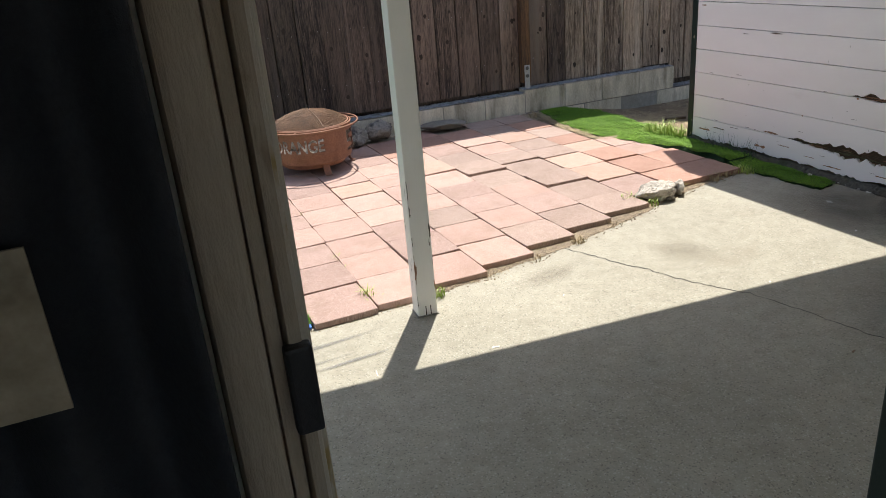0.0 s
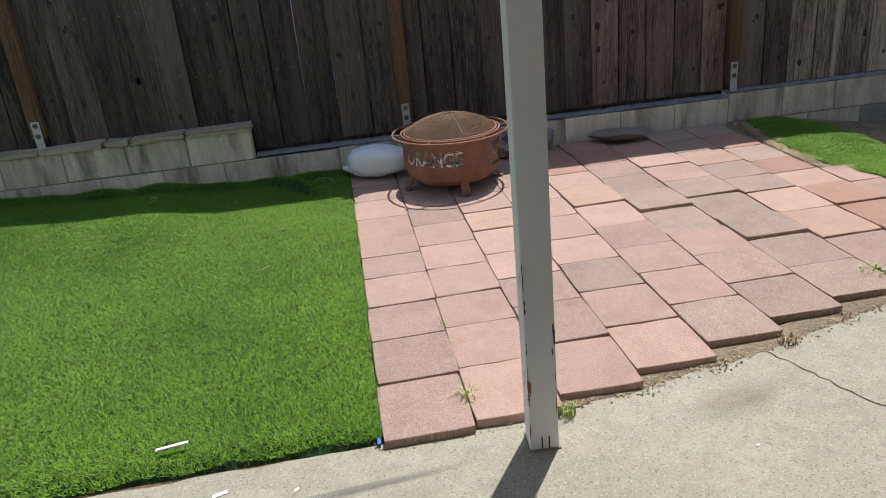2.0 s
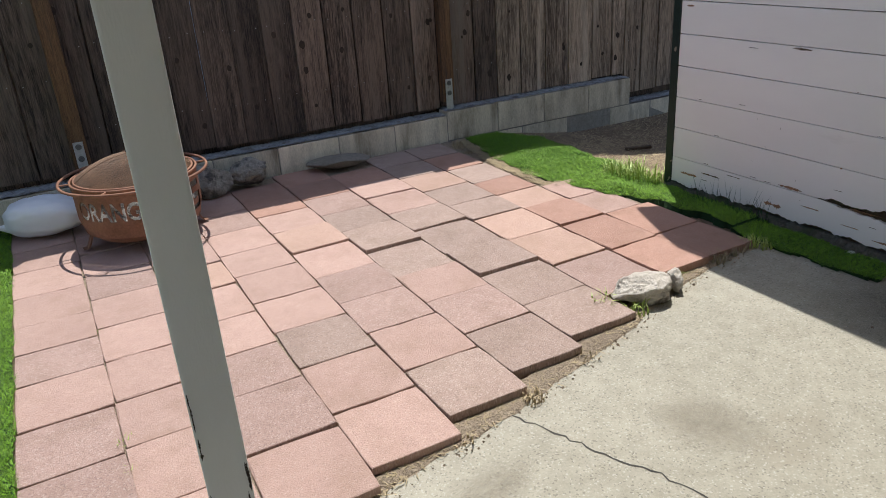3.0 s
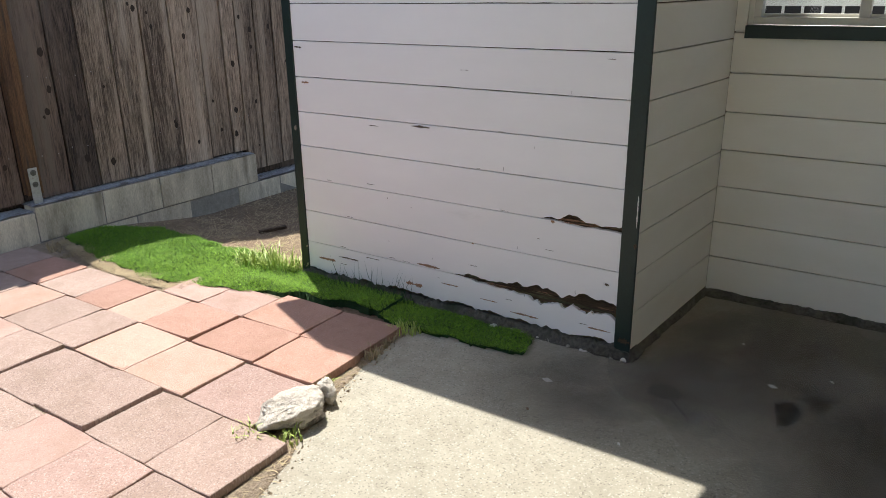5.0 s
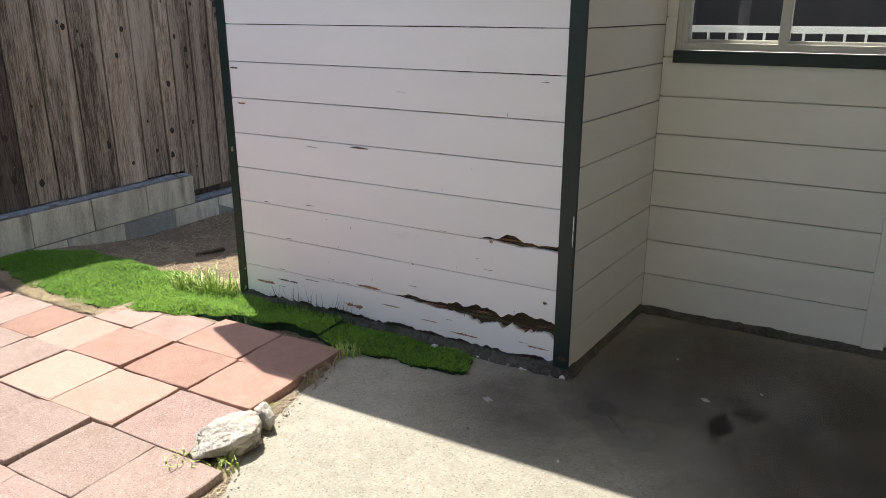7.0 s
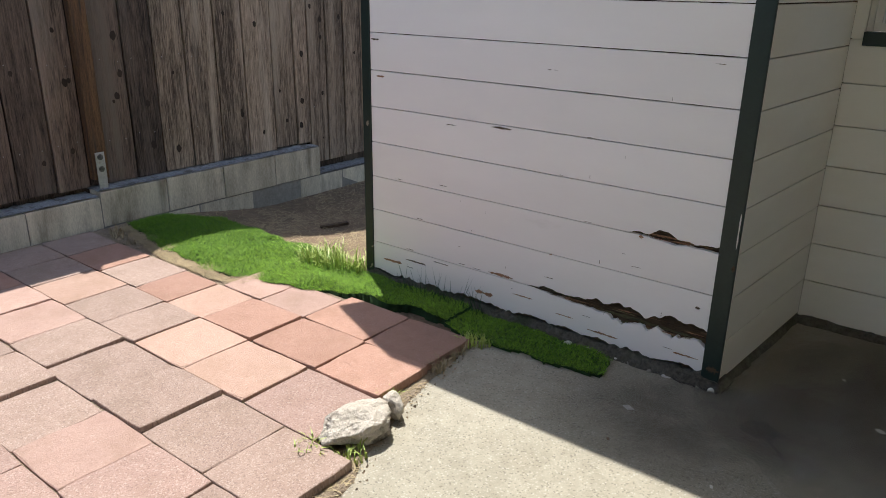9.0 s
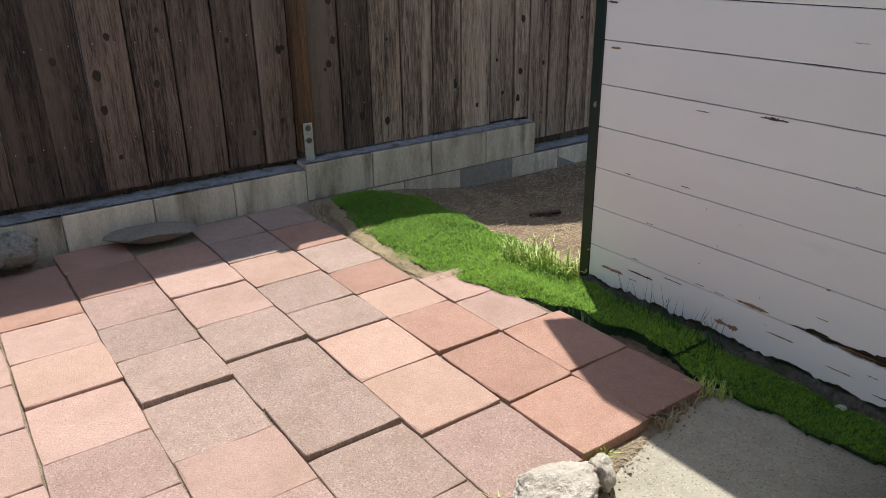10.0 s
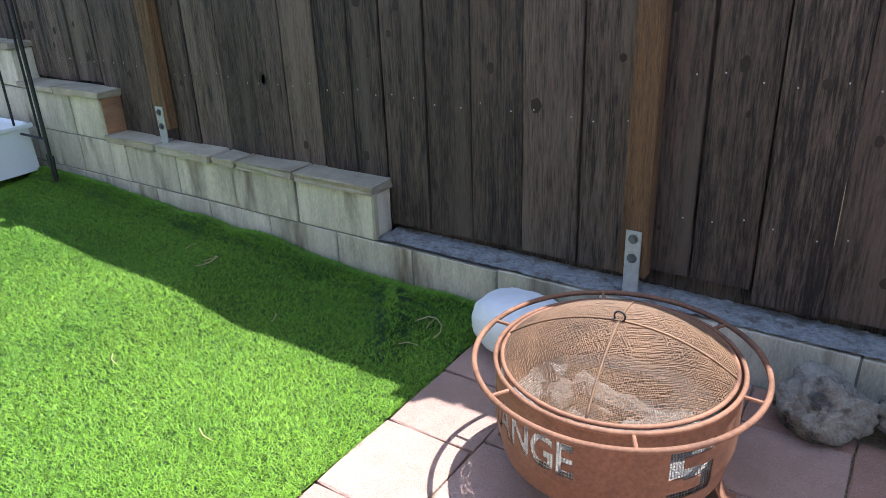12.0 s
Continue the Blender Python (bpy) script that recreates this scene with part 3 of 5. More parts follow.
east_wall = empty("wall_east", label="cream painted board wall with a window", category="wall", kind="structure")
WIN = (1.84, 2.665, 1.243, 2.05)
box("wall_core", 4.741, 4.88, 0.78, 1.83, 0.03, 2.35, M_CREAM, east_wall, bevel=0)
box("wall_core", 4.741, 4.88, 2.67, 2.735, 0.03, 2.35, M_CREAM, east_wall, bevel=0)
box("wall_core", 4.741, 4.88, 1.831, 2.669, 0.03, 1.235, M_CREAM, east_wall, bevel=0)
box("wall_core", 4.741, 4.88, 1.831, 2.669, 2.06, 2.35, M_CREAM, east_wall, bevel=0)
for k in range(14):
    w0 = 0.02 + 0.17 * k
    w1 = min(w0 + 0.17, 2.35)
    if w1 <= 1.22:
        siding_board("siding_board", inner_face, 1.785, 2.737, w0 + 0.0035, w1 - 0.0015, 0.02, M_CREAM, east_wall)
    else:
        a = max(w0, 1.19)
        siding_board("siding_board", inner_face, 2.69, 2.737, a + 0.0035, w1 - 0.0015, 0.02, M_CREAM, east_wall)
        siding_board("siding_board", inner_face, 1.785, 1.82, a + 0.0035, w1 - 0.0015, 0.02, M_CREAM, east_wall)
# Added plug: keeps sunlight from leaking in, so the corner gap stays dark.
box("corner_filler", 4.722, 4.88, 2.7385, 2.829, 0.03, 2.35, M_ROT, east_wall, "added dark plug that blocks light in the corner gap", 0)
box("door_trim", 4.705, 4.74, 1.70, 1.785, 0.015, 2.2, M_CREAM, east_wall, "cream painted vertical trim board")
tagged(box("foundation", 4.715, 4.745, 0.79, 2.735, -0.1, 0.02, M_FOOT, bevel=0.01), "rough concrete footing under the wall", "footing", kind="structure")

window = empty("window_1", (4.72, 2.25, 1.243), "sliding window with cream frame and dark green sill", "window", kind="structure")


def win_part(name, x0, x1, y0, y1, z0, z1, mat, label="", bevel=0.003):
    ob = box(name, x0, x1, y0, y1, z0, z1, mat, window, label, bevel)
    ob.matrix_parent_inverse = Matrix.Translation(window.location).inverted()
    return ob


win_part("window_sill", 4.695, 4.745, 1.80, 2.69, 1.188, 1.240, M_GREEN, "dark green sill board")
y0, y1, z0, z1 = WIN
for a, b, c, d in ((y0, y1, z0, z0 + 0.03), (y0, y1, z1 - 0.03, z1), (y0, y0 + 0.03, z0 + 0.03, z1 - 0.03), (y1 - 0.03, y1, z0 + 0.03, z1 - 0.03), (2.235, 2.275, z0 + 0.03, z1 - 0.03)):
    win_part("window_frame", 4.712, 4.772, a, b, c, d, M_FRAME)
for a, b, dx in ((y0 + 0.03, 2.235, 0.0), (2.275, y1 - 0.03, 0.018)):
    win_part("sash_rail", 4.728 + dx, 4.744 + dx, a, b, z0 + 0.031, z0 + 0.044, M_FRAME)
    pane = win_part("pane", 4.735 + dx, 4.739 + dx, a, b, z0 + 0.042, z1 - 0.03, M_GLASS, "clear glass", 0)
    pane.visible_shadow = False
# the room behind the window, its dimness put into one dark colour
tagged(box("rail_ledge", 4.89, 5.06, 1.65, 2.75, 1.001, 1.039, M_ROOMSHADE, bevel=0.004), "dark ledge inside the window", "ledge", kind="structure")
tagged(box("room_floor", 4.89, 6.6, 0.8, 3.6, 0.9, 1.0, M_ROOMSHADE, bevel=0), "dark counter level inside the window", "floor", kind="structure")
tagged(box("room_wall", 6.6, 6.7, 0.8, 3.6, 0.9, 2.3, M_ROOMSHADE, bevel=0), "room wall inside the window with its dimness in the colour", "wall", kind="structure")
tagged(box("room_wall", 4.92, 6.6, 3.6, 3.7, 0.9, 2.3, M_ROOMSHADE, bevel=0), "room wall inside the window with its dimness in the colour", "wall", kind="structure")
tagged(box("room_wall", 4.89, 6.6, 0.7, 0.8, 0.9, 2.3, M_ROOMSHADE, bevel=0), "room wall inside the window with its dimness in the colour", "wall", kind="structure")
rail = empty("white_rail", (4.98, 2.2, 1.04), "white rail with thin bars inside the window", "rail")
for name, args in [("top_rail", (0.0, 0.03, -0.5, 0.5, 0.27, 0.30)), ("bottom_rail", (0.0, 0.03, -0.5, 0.5, 0.0, 0.03))] + [("bar", (0.008, 0.022, -0.48 + 0.08 * k, -0.47 + 0.08 * k, 0.03, 0.27)) for k in range(13)]:
    box(name, *args, M_TUB, rail, bevel=0)

# ---- house wall with the doorway, and the room the camera leaves ----
house = empty("wall_south", label="painted house wall round an open doorway", category="wall", kind="structure")
box("wall_core", -6.0, 0.055, 0.64, 0.755, 0.0, 2.35, M_CREAM, house, bevel=0)
box("wall_core", 1.07, 4.88, 0.64, 0.755, 0.0, 2.35, M_CREAM, house, bevel=0)
box("wall_core", 0.056, 1.069, 0.64, 0.755, 2.08, 2.35, M_ROOM, house, bevel=0)
door = empty("door_1", (0.5, 0.7, 0.0), "open doorway with worn painted jambs", "door", kind="structure")


def door_part(name, x0, x1, y0, y1, z0, z1, mat, label="", bevel=0.003):
    ob = box(name, x0, x1, y0, y1, z0, z1, mat, door, label, bevel)
    ob.matrix_parent_inverse = Matrix.Translation(door.location).inverted()
    return ob


door_part("jamb", 0.056, 0.088, 0.60, 0.70, 0.0, 2.08, M_JAMB, "worn beige painted jamb", 0.006)
door_part("jamb_strip", 0.090, 0.101, 0.612, 0.70, 0.0, 2.08, M_JAMB, "", 0.003)
door_part("jamb", 0.103, 0.113, 0.602, 0.640, 0.0, 2.08, M_JAMB, "worn beige painted jamb", 0.003)
# The stop takes the paler casing colour to carry bounce light from outdoors.
door_part("door_stop", 0.090, 0.125, 0.656, 0.708, 0.0, 2.08, M_CASING, "worn painted stop with outdoor bounce light in its pale colour", 0.005)
door_part("outer_casing", 0.062, 0.139, 0.718, 0.736, 0.0, 2.08, M_CASING, "pale casing with peeling yellowed paint", 0.003)
door_part("strike_plate", 0.098, 0.118, 0.594, 0.606, 1.20, 1.27, M_IRON, "dark metal strike plate", 0.003)
door_part("jamb", 1.006, 1.066, 0.62, 0.79, 0.0, 2.08, M_GREEN, "dark green painted jamb", 0.004)
door_part("head", 0.131, 1.004, 0.62, 0.76, 2.03, 2.078, M_JAMB)
door_part("threshold", 0.132, 1.003, 0.64, 0.77, -0.01, 0.018, M_ZINC, "worn metal threshold")
tagged(box("floor", -2.5, 3.0, -3.0, 0.638, -0.1, 0.012, M_ROOM, bevel=0), "dim indoor floor", "floor", kind="structure")
tagged(box("ceiling", -2.5, 3.0, -3.0, 0.638, 2.36, 2.45, M_ROOM, bevel=0), "dim indoor ceiling", "ceiling", kind="structure")
tagged(box("wall_room", -2.6, -2.5, -3.0, 0.638, 0.0, 2.36, M_ROOM, bevel=0), "dim indoor wall", "wall", kind="structure")
tagged(box("wall_room", 3.0, 3.1, -3.0, 0.638, 0.0, 2.36, M_ROOM, bevel=0), "dim indoor wall", "wall", kind="structure")
# Unseen back wall, left open in the middle to light the door jamb.
for a, b, c, d in ((-2.6, -1.2, 0.0, 2.36), (1.8, 3.1, 0.0, 2.36), (-1.199, 1.799, 0.0, 0.9), (-1.199, 1.799, 2.15, 2.36)):
    tagged(box("wall_room", a, b, -3.1, -3.0, c, d, M_ROOM, bevel=0), "unseen indoor wall round an added opening that lights the jamb", "wall", kind="structure")


def curtain(name):
    n, m = 120, 8
    verts = []
    for j in range(m + 1):
        z = 0.02 + 2.2 * j / m
        for i in range(n + 1):
            f = i / n
            x = -0.75 + 0.797 * f
            verts.append((x, 0.54 + 0.022 * math.sin(f * 60 + 0.15 * j) + 0.012 * math.sin(f * 23 + 1), z))
    faces = [(j * (n + 1) + i, j * (n + 1) + i + 1, (j + 1) * (n + 1) + i + 1, (j + 1) * (n + 1) + i) for j in range(m) for i in range(n)]
    ob = smooth(raw(name, verts, faces, M_CURTAIN))
    mod = ob.modifiers.new("thickness", "SOLIDIFY")
    mod.thickness = 0.003
    return ob


tagged(curtain("curtain"), "dark heavy curtain hanging in folds beside the door", "curtain")
tagged(box("card", -0.105, -0.017, 0.498, 0.5005, 1.322, 1.406, M_TAG, bevel=0), "small beige card pinned to the dark curtain", "card")

# ---- patio roof and its post ----
roof_z = 2.36
# Unseen roof; its outline and pointed corner are fitted to the shadow edges.
tagged(slab("roof_patio", [(-1.6, 0.62), (4.95, 0.62), (4.95, 2.9), (4.95, 5.05), (4.15, 5.03), (3.97, 5.12), (3.765, 4.64), (3.765, 3.10), (0.95, 3.335), (-1.6, 3.50)], roof_z, roof_z + 0.10, M_ROOF), "unseen pale roof over slab and shed, shaped to cast the shadow edges", "roof", kind="structure")


def patio_post(name):
    bm = bmesh.new()
    add_box(bm, -0.045, 0.045, -0.045, 0.045, 0, 2.36, 0.006)
    ob = tagged(empty(name, (1.043, 2.972, 0)), "pale painted wooden patio post with chipped paint", "post")
    part("shaft", bm, M_POST, ob)
    front = lambda a, d, b: (a, -0.045 - d, b)
    left = lambda a, d, b: (-0.045 - d, a, b)
    random.seed(9)
    spots = [(-0.041, 0.16, 0.010, 0.13), (-0.040, 0.47, 0.008, 0.05), (-0.041, 0.54, 0.006, 0.06), (-0.042, 0.60, 0.005, 0.03), (-0.036, 0.20, 0.012, 0.05), (0.041, 0.36, 0.009, 0.07), (0.038, 0.40, 0.007, 0.035), (0.034, 0.33, 0.006, 0.03), (0.041, 0.12, 0.006, 0.06), (-0.041, 0.34, 0.004, 0.04), (-0.042, 0.05, 0.005, 0.05), (0.041, 0.24, 0.004, 0.03)]
    for k, (u, w, du, dw) in enumerate(spots):
        chip("paint_chip", front, u, w, du * 1.5, dw * 1.1, 0, M_KNOT if k % 4 else M_BARE, ob, 100 + k, True)
    for k in range(7):
        chip("paint_chip", left, rnd(-0.04, 0.03), rnd(0.1, 0.8), rnd(0.004, 0.012), rnd(0.02, 0.08), 0, M_KNOT, ob, 120 + k, True)
    for a in (-0.01, 0.012):
        box("split", a, a + 0.004, -0.0465, -0.044, 0.0, 0.05, M_KNOT, ob, bevel=0)
    box("foot", -0.05, 0.05, -0.05, 0.05, 0.0, 0.006, M_MORTAR, ob, bevel=0)
    return ob


patio_post("patio_post").rotation_euler = (0, 0, radians(-4))

# ---- fence ----
fence = empty("fence", (0, 6.37, 0), "tall weathered brown board fence on a block wall", "fence")


def fence_child(ob):
    ob.matrix_parent_inverse = Matrix.Translation(fence.location).inverted()
    return ob


def floor_of_boards(x):
    return 0.668 if x < -1.93 else 0.40 if x < -0.09 else 0.085 if x > 5.13 else 0.285 if 1.05 < x < 1.4 else 0.245 + 0.012 * bump(x, 0, 2.0)


def fence_board(x0, x1, lean, z0, mat, k):
    random.seed(300 + k)
    z1, y0, y1 = 2.22 + rnd(-0.015, 0.015), 6.345 + rnd(-0.006, 0.006), 6.368
    n = 14
    verts, faces = [], []
    for j in range(n + 1):
        z = z0 + (z1 - z0) * j / n
        s = lean * (z - z0)
        wa, wb = 0.0018 * bump(z, k, 2.5), 0.0018 * bump(z, k + 0.5, 2.5)
        verts += [(x0 + s + wa, y0 + 0.002, z), (x0 + s + wa + 0.002, y0, z), (x1 + s + wb - 0.002, y0, z), (x1 + s + wb, y0 + 0.002, z), (x1 + s + wb, y1, z), (x0 + s + wa, y1, z)]
    for j in range(n):
        for e in range(6):
            a, b = 6 * j + e, 6 * j + (e + 1) % 6
            faces.append((a, b, b + 6, a + 6))
    faces += [(5, 4, 3, 2, 1, 0), tuple(6 * n + e for e in range(6))]
    board = fence_child(raw("board", verts, faces, mat, fence))
    for q in range(random.choice((2, 3, 4, 5)) if x0 > 1.0 else random.choice((1, 1, 2, 3))):
        kx, kz, r = rnd(x0 + 0.03, x1 - 0.03), rnd(z0 + 0.1, 1.6), rnd(0.007, 0.021)
        kv = [(kx + lean * (kz - z0) + r * rnd(0.8, 1.15) * math.cos(a), y0 - 0.0012, kz + r * 1.35 * rnd(0.8, 1.15) * math.sin(a)) for a in [math.tau * i / 12 for i in range(12)]]
        raw("knot", kv, [tuple(range(12))], M_KNOT, board)
    for row in ((0.50, 0.95) if x0 > 0.9 else (0.78, 1.22)):
        for nx in (x0 + rnd(0.03, 0.05), x1 - rnd(0.03, 0.05)):
            nz = row + rnd(-0.015, 0.015)
            raw("nail", [(nx + lean * (nz - z0) + 0.0032 * math.cos(math.tau * i / 8), y0 - 0.0015, nz + 0.0032 * math.sin(math.tau * i / 8)) for i in range(8)], [tuple(range(8))], M_NAIL, board)
    return board


bounds = [-6.3, -6.1]
random.seed(31)
while bounds[-1] < -2.3:
    bounds.append(bounds[-1] + rnd(0.185, 0.2))
bounds += [-2.20, -1.985, -1.81, -1.61, -1.41, -1.245, -1.02, -0.81, -0.615, -0.42, -0.24, -0.078, 0.125, 0.325, 0.54, 0.765, 0.965, 1.17, 1.37, 1.58, 1.777, 1.978, 2.177, 2.376, 2.58, 2.785, 3.0, 3.21, 3.40, 3.50, 3.70, 3.893, 4.106, 4.333, 4.554, 4.79, 4.99, 5.12, 5.30, 5.48]
while bounds[-1] < 8.2:
    bounds.append(bounds[-1] + rnd(0.19, 0.2))
wide_gaps = {-1.245: 0.010, -1.02: 0.009, -0.81: 0.007, -0.615: 0.005, -0.24: 0.008, 0.325: 0.004, 0.54: 0.005, 1.58: 0.004, 1.777: 0.006, 1.978: 0.008, 2.177: 0.008, 2.376: 0.006, -1.81: 0.006}
for k, (xa, xb) in enumerate(zip(bounds, bounds[1:])):
    ga, gb = wide_gaps.get(xa, 0.021) / 4, wide_gaps.get(xb, 0.021) / 4
    random.seed(900 + k)
    # Tones step lighter with x: greyer wood plus bounce light put into the colour.
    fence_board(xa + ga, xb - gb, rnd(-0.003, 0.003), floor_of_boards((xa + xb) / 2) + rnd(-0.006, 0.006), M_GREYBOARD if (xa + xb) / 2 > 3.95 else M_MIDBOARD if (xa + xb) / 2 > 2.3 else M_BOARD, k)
    if xb not in wide_gaps:
        fence_child(box("back_batten", xb - 0.03, xb + 0.03, 6.3705, 6.384, 0.47 if xb < 0 else 0.465, 2.20, M_BOARD, fence, bevel=0))


# Added boards that stop daylight showing through under the fence.
fence_child(box("kickboard", -6.3, -0.31, 6.388, 6.41, 0.2, 0.82, M_BOARD, fence, "added dark board that keeps light out under the fence", 0))
fence_child(box("kickboard", -0.3, 8.2, 6.388, 6.41, -0.2, 0.46, M_BOARD, fence, "added dark board that keeps light out under the fence", 0))


def fence_post(x, z_base, bracket_z):
    """A square post on a galvanised strap bolted to it above the wall."""
    bm = bmesh.new()
    add_box(bm, x - 0.046, x + 0.046, 6.281, 6.337, z_base + 0.07, 2.20, 0.006)
    post = fence_child(part("post", bm, M_FPOST, fence, "brown wooden post"))
    box("bracket", x - 0.027, x + 0.027, 6.2735, 6.2805, z_base - 0.01, bracket_z + 0.05, M_ZINC, post, "galvanised steel strap", 0.002)
    for dz in (-0.038, 0.032):
        b = bmesh.new()
        bmesh.ops.create_cone(b, cap_ends=True, segments=6, radius1=0.012, radius2=0.011, depth=0.009, matrix=Matrix.Translation((x, 6.268, bracket_z + dz - 0.01)) @ Matrix.Rotation(radians(90), 4, "X"))
        bmesh.ops.create_cone(b, cap_ends=True, segments=16, radius1=0.017, radius2=0.017, depth=0.003, matrix=Matrix.Translation((x, 6.2725, bracket_z + dz - 0.01)) @ Matrix.Rotation(radians(90), 4, "X"))
        part("bolt", b, M_BOLT, post, "steel bolt with washer")
    return post


for x, zb, br in ((-6.3, 0.85, 1.0), (-3.87, 0.85, 1.0), (-1.44, 0.43, 0.565), (0.998, 0.20, 0.39), (3.44, 0.22, 0.40), (5.88, 0.05, 0.22)):
    fence_post(x, zb, br)

# ---- block wall ----
block_wall = empty("block_wall", (0, 6.228, 0), "low stepped wall of pale concrete blocks", "wall", kind="structure")


def wall_child(ob):
    ob.matrix_parent_inverse = Matrix.Translation(block_wall.location).inverted()
    return ob


def unit_block(name, sx, sy, sz, rough_by, seed):
    """A block from the origin, its edges a little worn."""
    random.seed(seed)
    bm = bmesh.new()
    add_box(bm, 0, sx, 0, sy, 0, sz, 0.005)
    for v in bm.verts:
        v.co += Vector((rnd(-1, 1), rnd(-1, 1), rnd(-1, 1))) * rough_by
    me = bpy.data.meshes.new(name)
    bm.to_mesh(me)
    bm.free()
    return me


def course(xs, z0, z1, front=6.228, back=6.355):
    for k, (a, b) in enumerate(zip(xs, xs[1:])):
        me = unit_block("block", b - a - 0.007, back - front, z1 - z0 - 0.007, 0.0012, int(a * 100) + 7000)
        ob = wall_child(linked("block", me, M_BLOCK, block_wall))
        ob.location = (a + 0.0035, front + random.uniform(-0.003, 0.003), z0 + 0.0035)


def even(a, b, step=0.406):
    out = [a]
    while out[-1] + step < b - 0.1:
        out.append(out[-1] + step)
    return out + [b]


low = [-6.2 + 0.4075 * k for k in range(10)] + [-1.925, -1.52, -1.115, -0.70, -0.295, 0.107, 0.50, 0.905, 1.31, 1.715, 2.13, 2.55, 2.966, 3.385, 3.815, 4.235, 4.666, 5.095]
course(low[:17], -0.01, 0.195)
course(low[16:24], -0.01, 0.203)
course(low[23:], 0.015, 0.232)
course(even(3.6, 8.0, 0.43), -0.20, 0.015, 6.232)
course(even(-6.2, -1.86, 0.406) , 0.195, 0.40)
course([-1.86, -1.72, -1.32, -0.908, -0.51, -0.083], 0.195, 0.40)
course(even(-6.2, -1.86), 0.40, 0.62)
course(even(-6.2, -2.62), 0.62, 0.83)
wall_child(box("mortar_bed", -6.2, 8.0, 6.2335, 6.35, -0.25, 0.013, M_MORTAR, block_wall, bevel=0))
wall_child(box("mortar_bed", -6.2, 5.09, 6.2335, 6.35, 0.014, 0.195, M_MORTAR, block_wall, bevel=0))
wall_child(box("mortar_bed", -6.2, -0.09, 6.2335, 6.35, 0.196, 0.395, M_MORTAR, block_wall, bevel=0))
wall_child(box("mortar_bed", -6.2, -1.865, 6.2335, 6.35, 0.396, 0.61, M_MORTAR, block_wall, bevel=0))
wall_child(box("end_mortar", -0.084, -0.070, 6.226, 6.25, 0.2, 0.40, M_CAP, block_wall, bevel=0.003))
for a, b, z in ((-0.495, -0.065, 0.402), (-0.86, -0.51, 0.402), (-1.02, -0.88, 0.402), (-1.44, -1.05, 0.402), (-1.855, -1.46, 0.402), (-2.25, -1.84, 0.622), (-2.62, -2.26, 0.622), (-3.1, -2.61, 0.832), (-3.5, -3.11, 0.832)):
    me = unit_block("cap", b - a, 0.15, 0.032, 0.006, int(a * 100) + 9000)
    ob = wall_child(linked("cap", me, M_CAP, block_wall))
    ob.location, ob.rotation_euler = (a, 6.212, z), (radians(rnd(-0.6, 0.6)), radians(rnd(-0.8, 0.8)), 0)
wall_child(box("brick_end", -1.862, -1.857, 6.235, 6.35, 0.43, 0.62, M_BARE, block_wall, "reddish brick end", 0))


def wall_top(name, x0, x1, z):
    """The crumbly mortar bed on the wall in front of the boards."""
    def h(x, y):
        return z + 0.006 + 0.006 * bump(x, y, 18) + 0.006 * bump(x, y, 60)
    ob = grid(name, x0, x1, int((x1 - x0) / 0.012), 6.234, 6.385, 12, h, M_TOP)
    return ob


for a, b, z in ((-0.07, 3.38, 0.203), (3.38, 5.09, 0.23), (5.1, 8.0, 0.018)):
    tagged(wall_top("wall_top", a, b, z), "crumbled grey mortar on top of the block wall", "wall top", kind="structure")


# ---- the neighbour's house past the fence, known by its shadow ----
gable = [(4.05, 2.3), (4.75, 3.45), (5.6, 4.1), (7.0, 4.4), (9.5, 4.4), (9.5, -0.1), (4.05, -0.1)]
bm = bmesh.new()
near, far = [bm.verts.new((x, 6.55, z)) for x, z in gable], [bm.verts.new((x, 9.0, z)) for x, z in gable]
bm.faces.new(near)
bm.faces.new(far[::-1])
for i in range(len(gable)):
    bm.faces.new((near[i], far[i], far[(i + 1) % len(gable)], near[(i + 1) % len(gable)]))
bmesh.ops.recalc_face_normals(bm, faces=bm.faces)
tagged(box("wall_west", -6.45, -6.35, -3.0, 6.3, 0.0, 1.95, M_BOARD, bevel=0), "plain board wall closing the yard", "wall", kind="structure")
# Added backdrop: gives the slits between the boards their blue brightness.
tagged(box("wall_far", -6.3, 3.9, 9.2, 9.3, 0.0, 2.3, M_FARBLUE, bevel=0), "added blue backdrop that shows through the fence gaps", "wall", kind="structure")
tagged(part("wall_neighbour", bm, M_CREAM), "plain house wall standing past the fence", "wall", kind="structure")


# ---- artificial lawn ----
def lawn_z(x, y):
    z = 0.028 + 0.008 * bump(x, y, 1.6, 3)
    z += (0.06 * ease((-x - 0.2) / 0.6) + 0.055 * ease((-x - 0.9) / 1.4)) * ease((y - 4.7) / 1.0)
    z += 0.020 * math.exp(-((x - 0.2) / 0.22) ** 2 - ((y - 5.98) / 0.10) ** 2) * (1 + 0.8 * math.sin(x * 21 + y * 9))
    z += 0.035 * math.exp(-((y - 6.15) / 0.06) ** 2) * (1 + 0.8 * bump(x, y, 5))
    ridge = (x - 0.08) * 0.8 + (y - 6.12) * 0.6
    along = (x - 0.08) * 0.6 - (y - 6.12) * 0.8
    z += 0.038 * math.exp(-(ridge / 0.028) ** 2) * ease((along + 0.1) / 0.15) * ease((0.55 - along) / 0.3)
    z -= 0.025 * ease((3.16 - y) / 0.10)
    return z


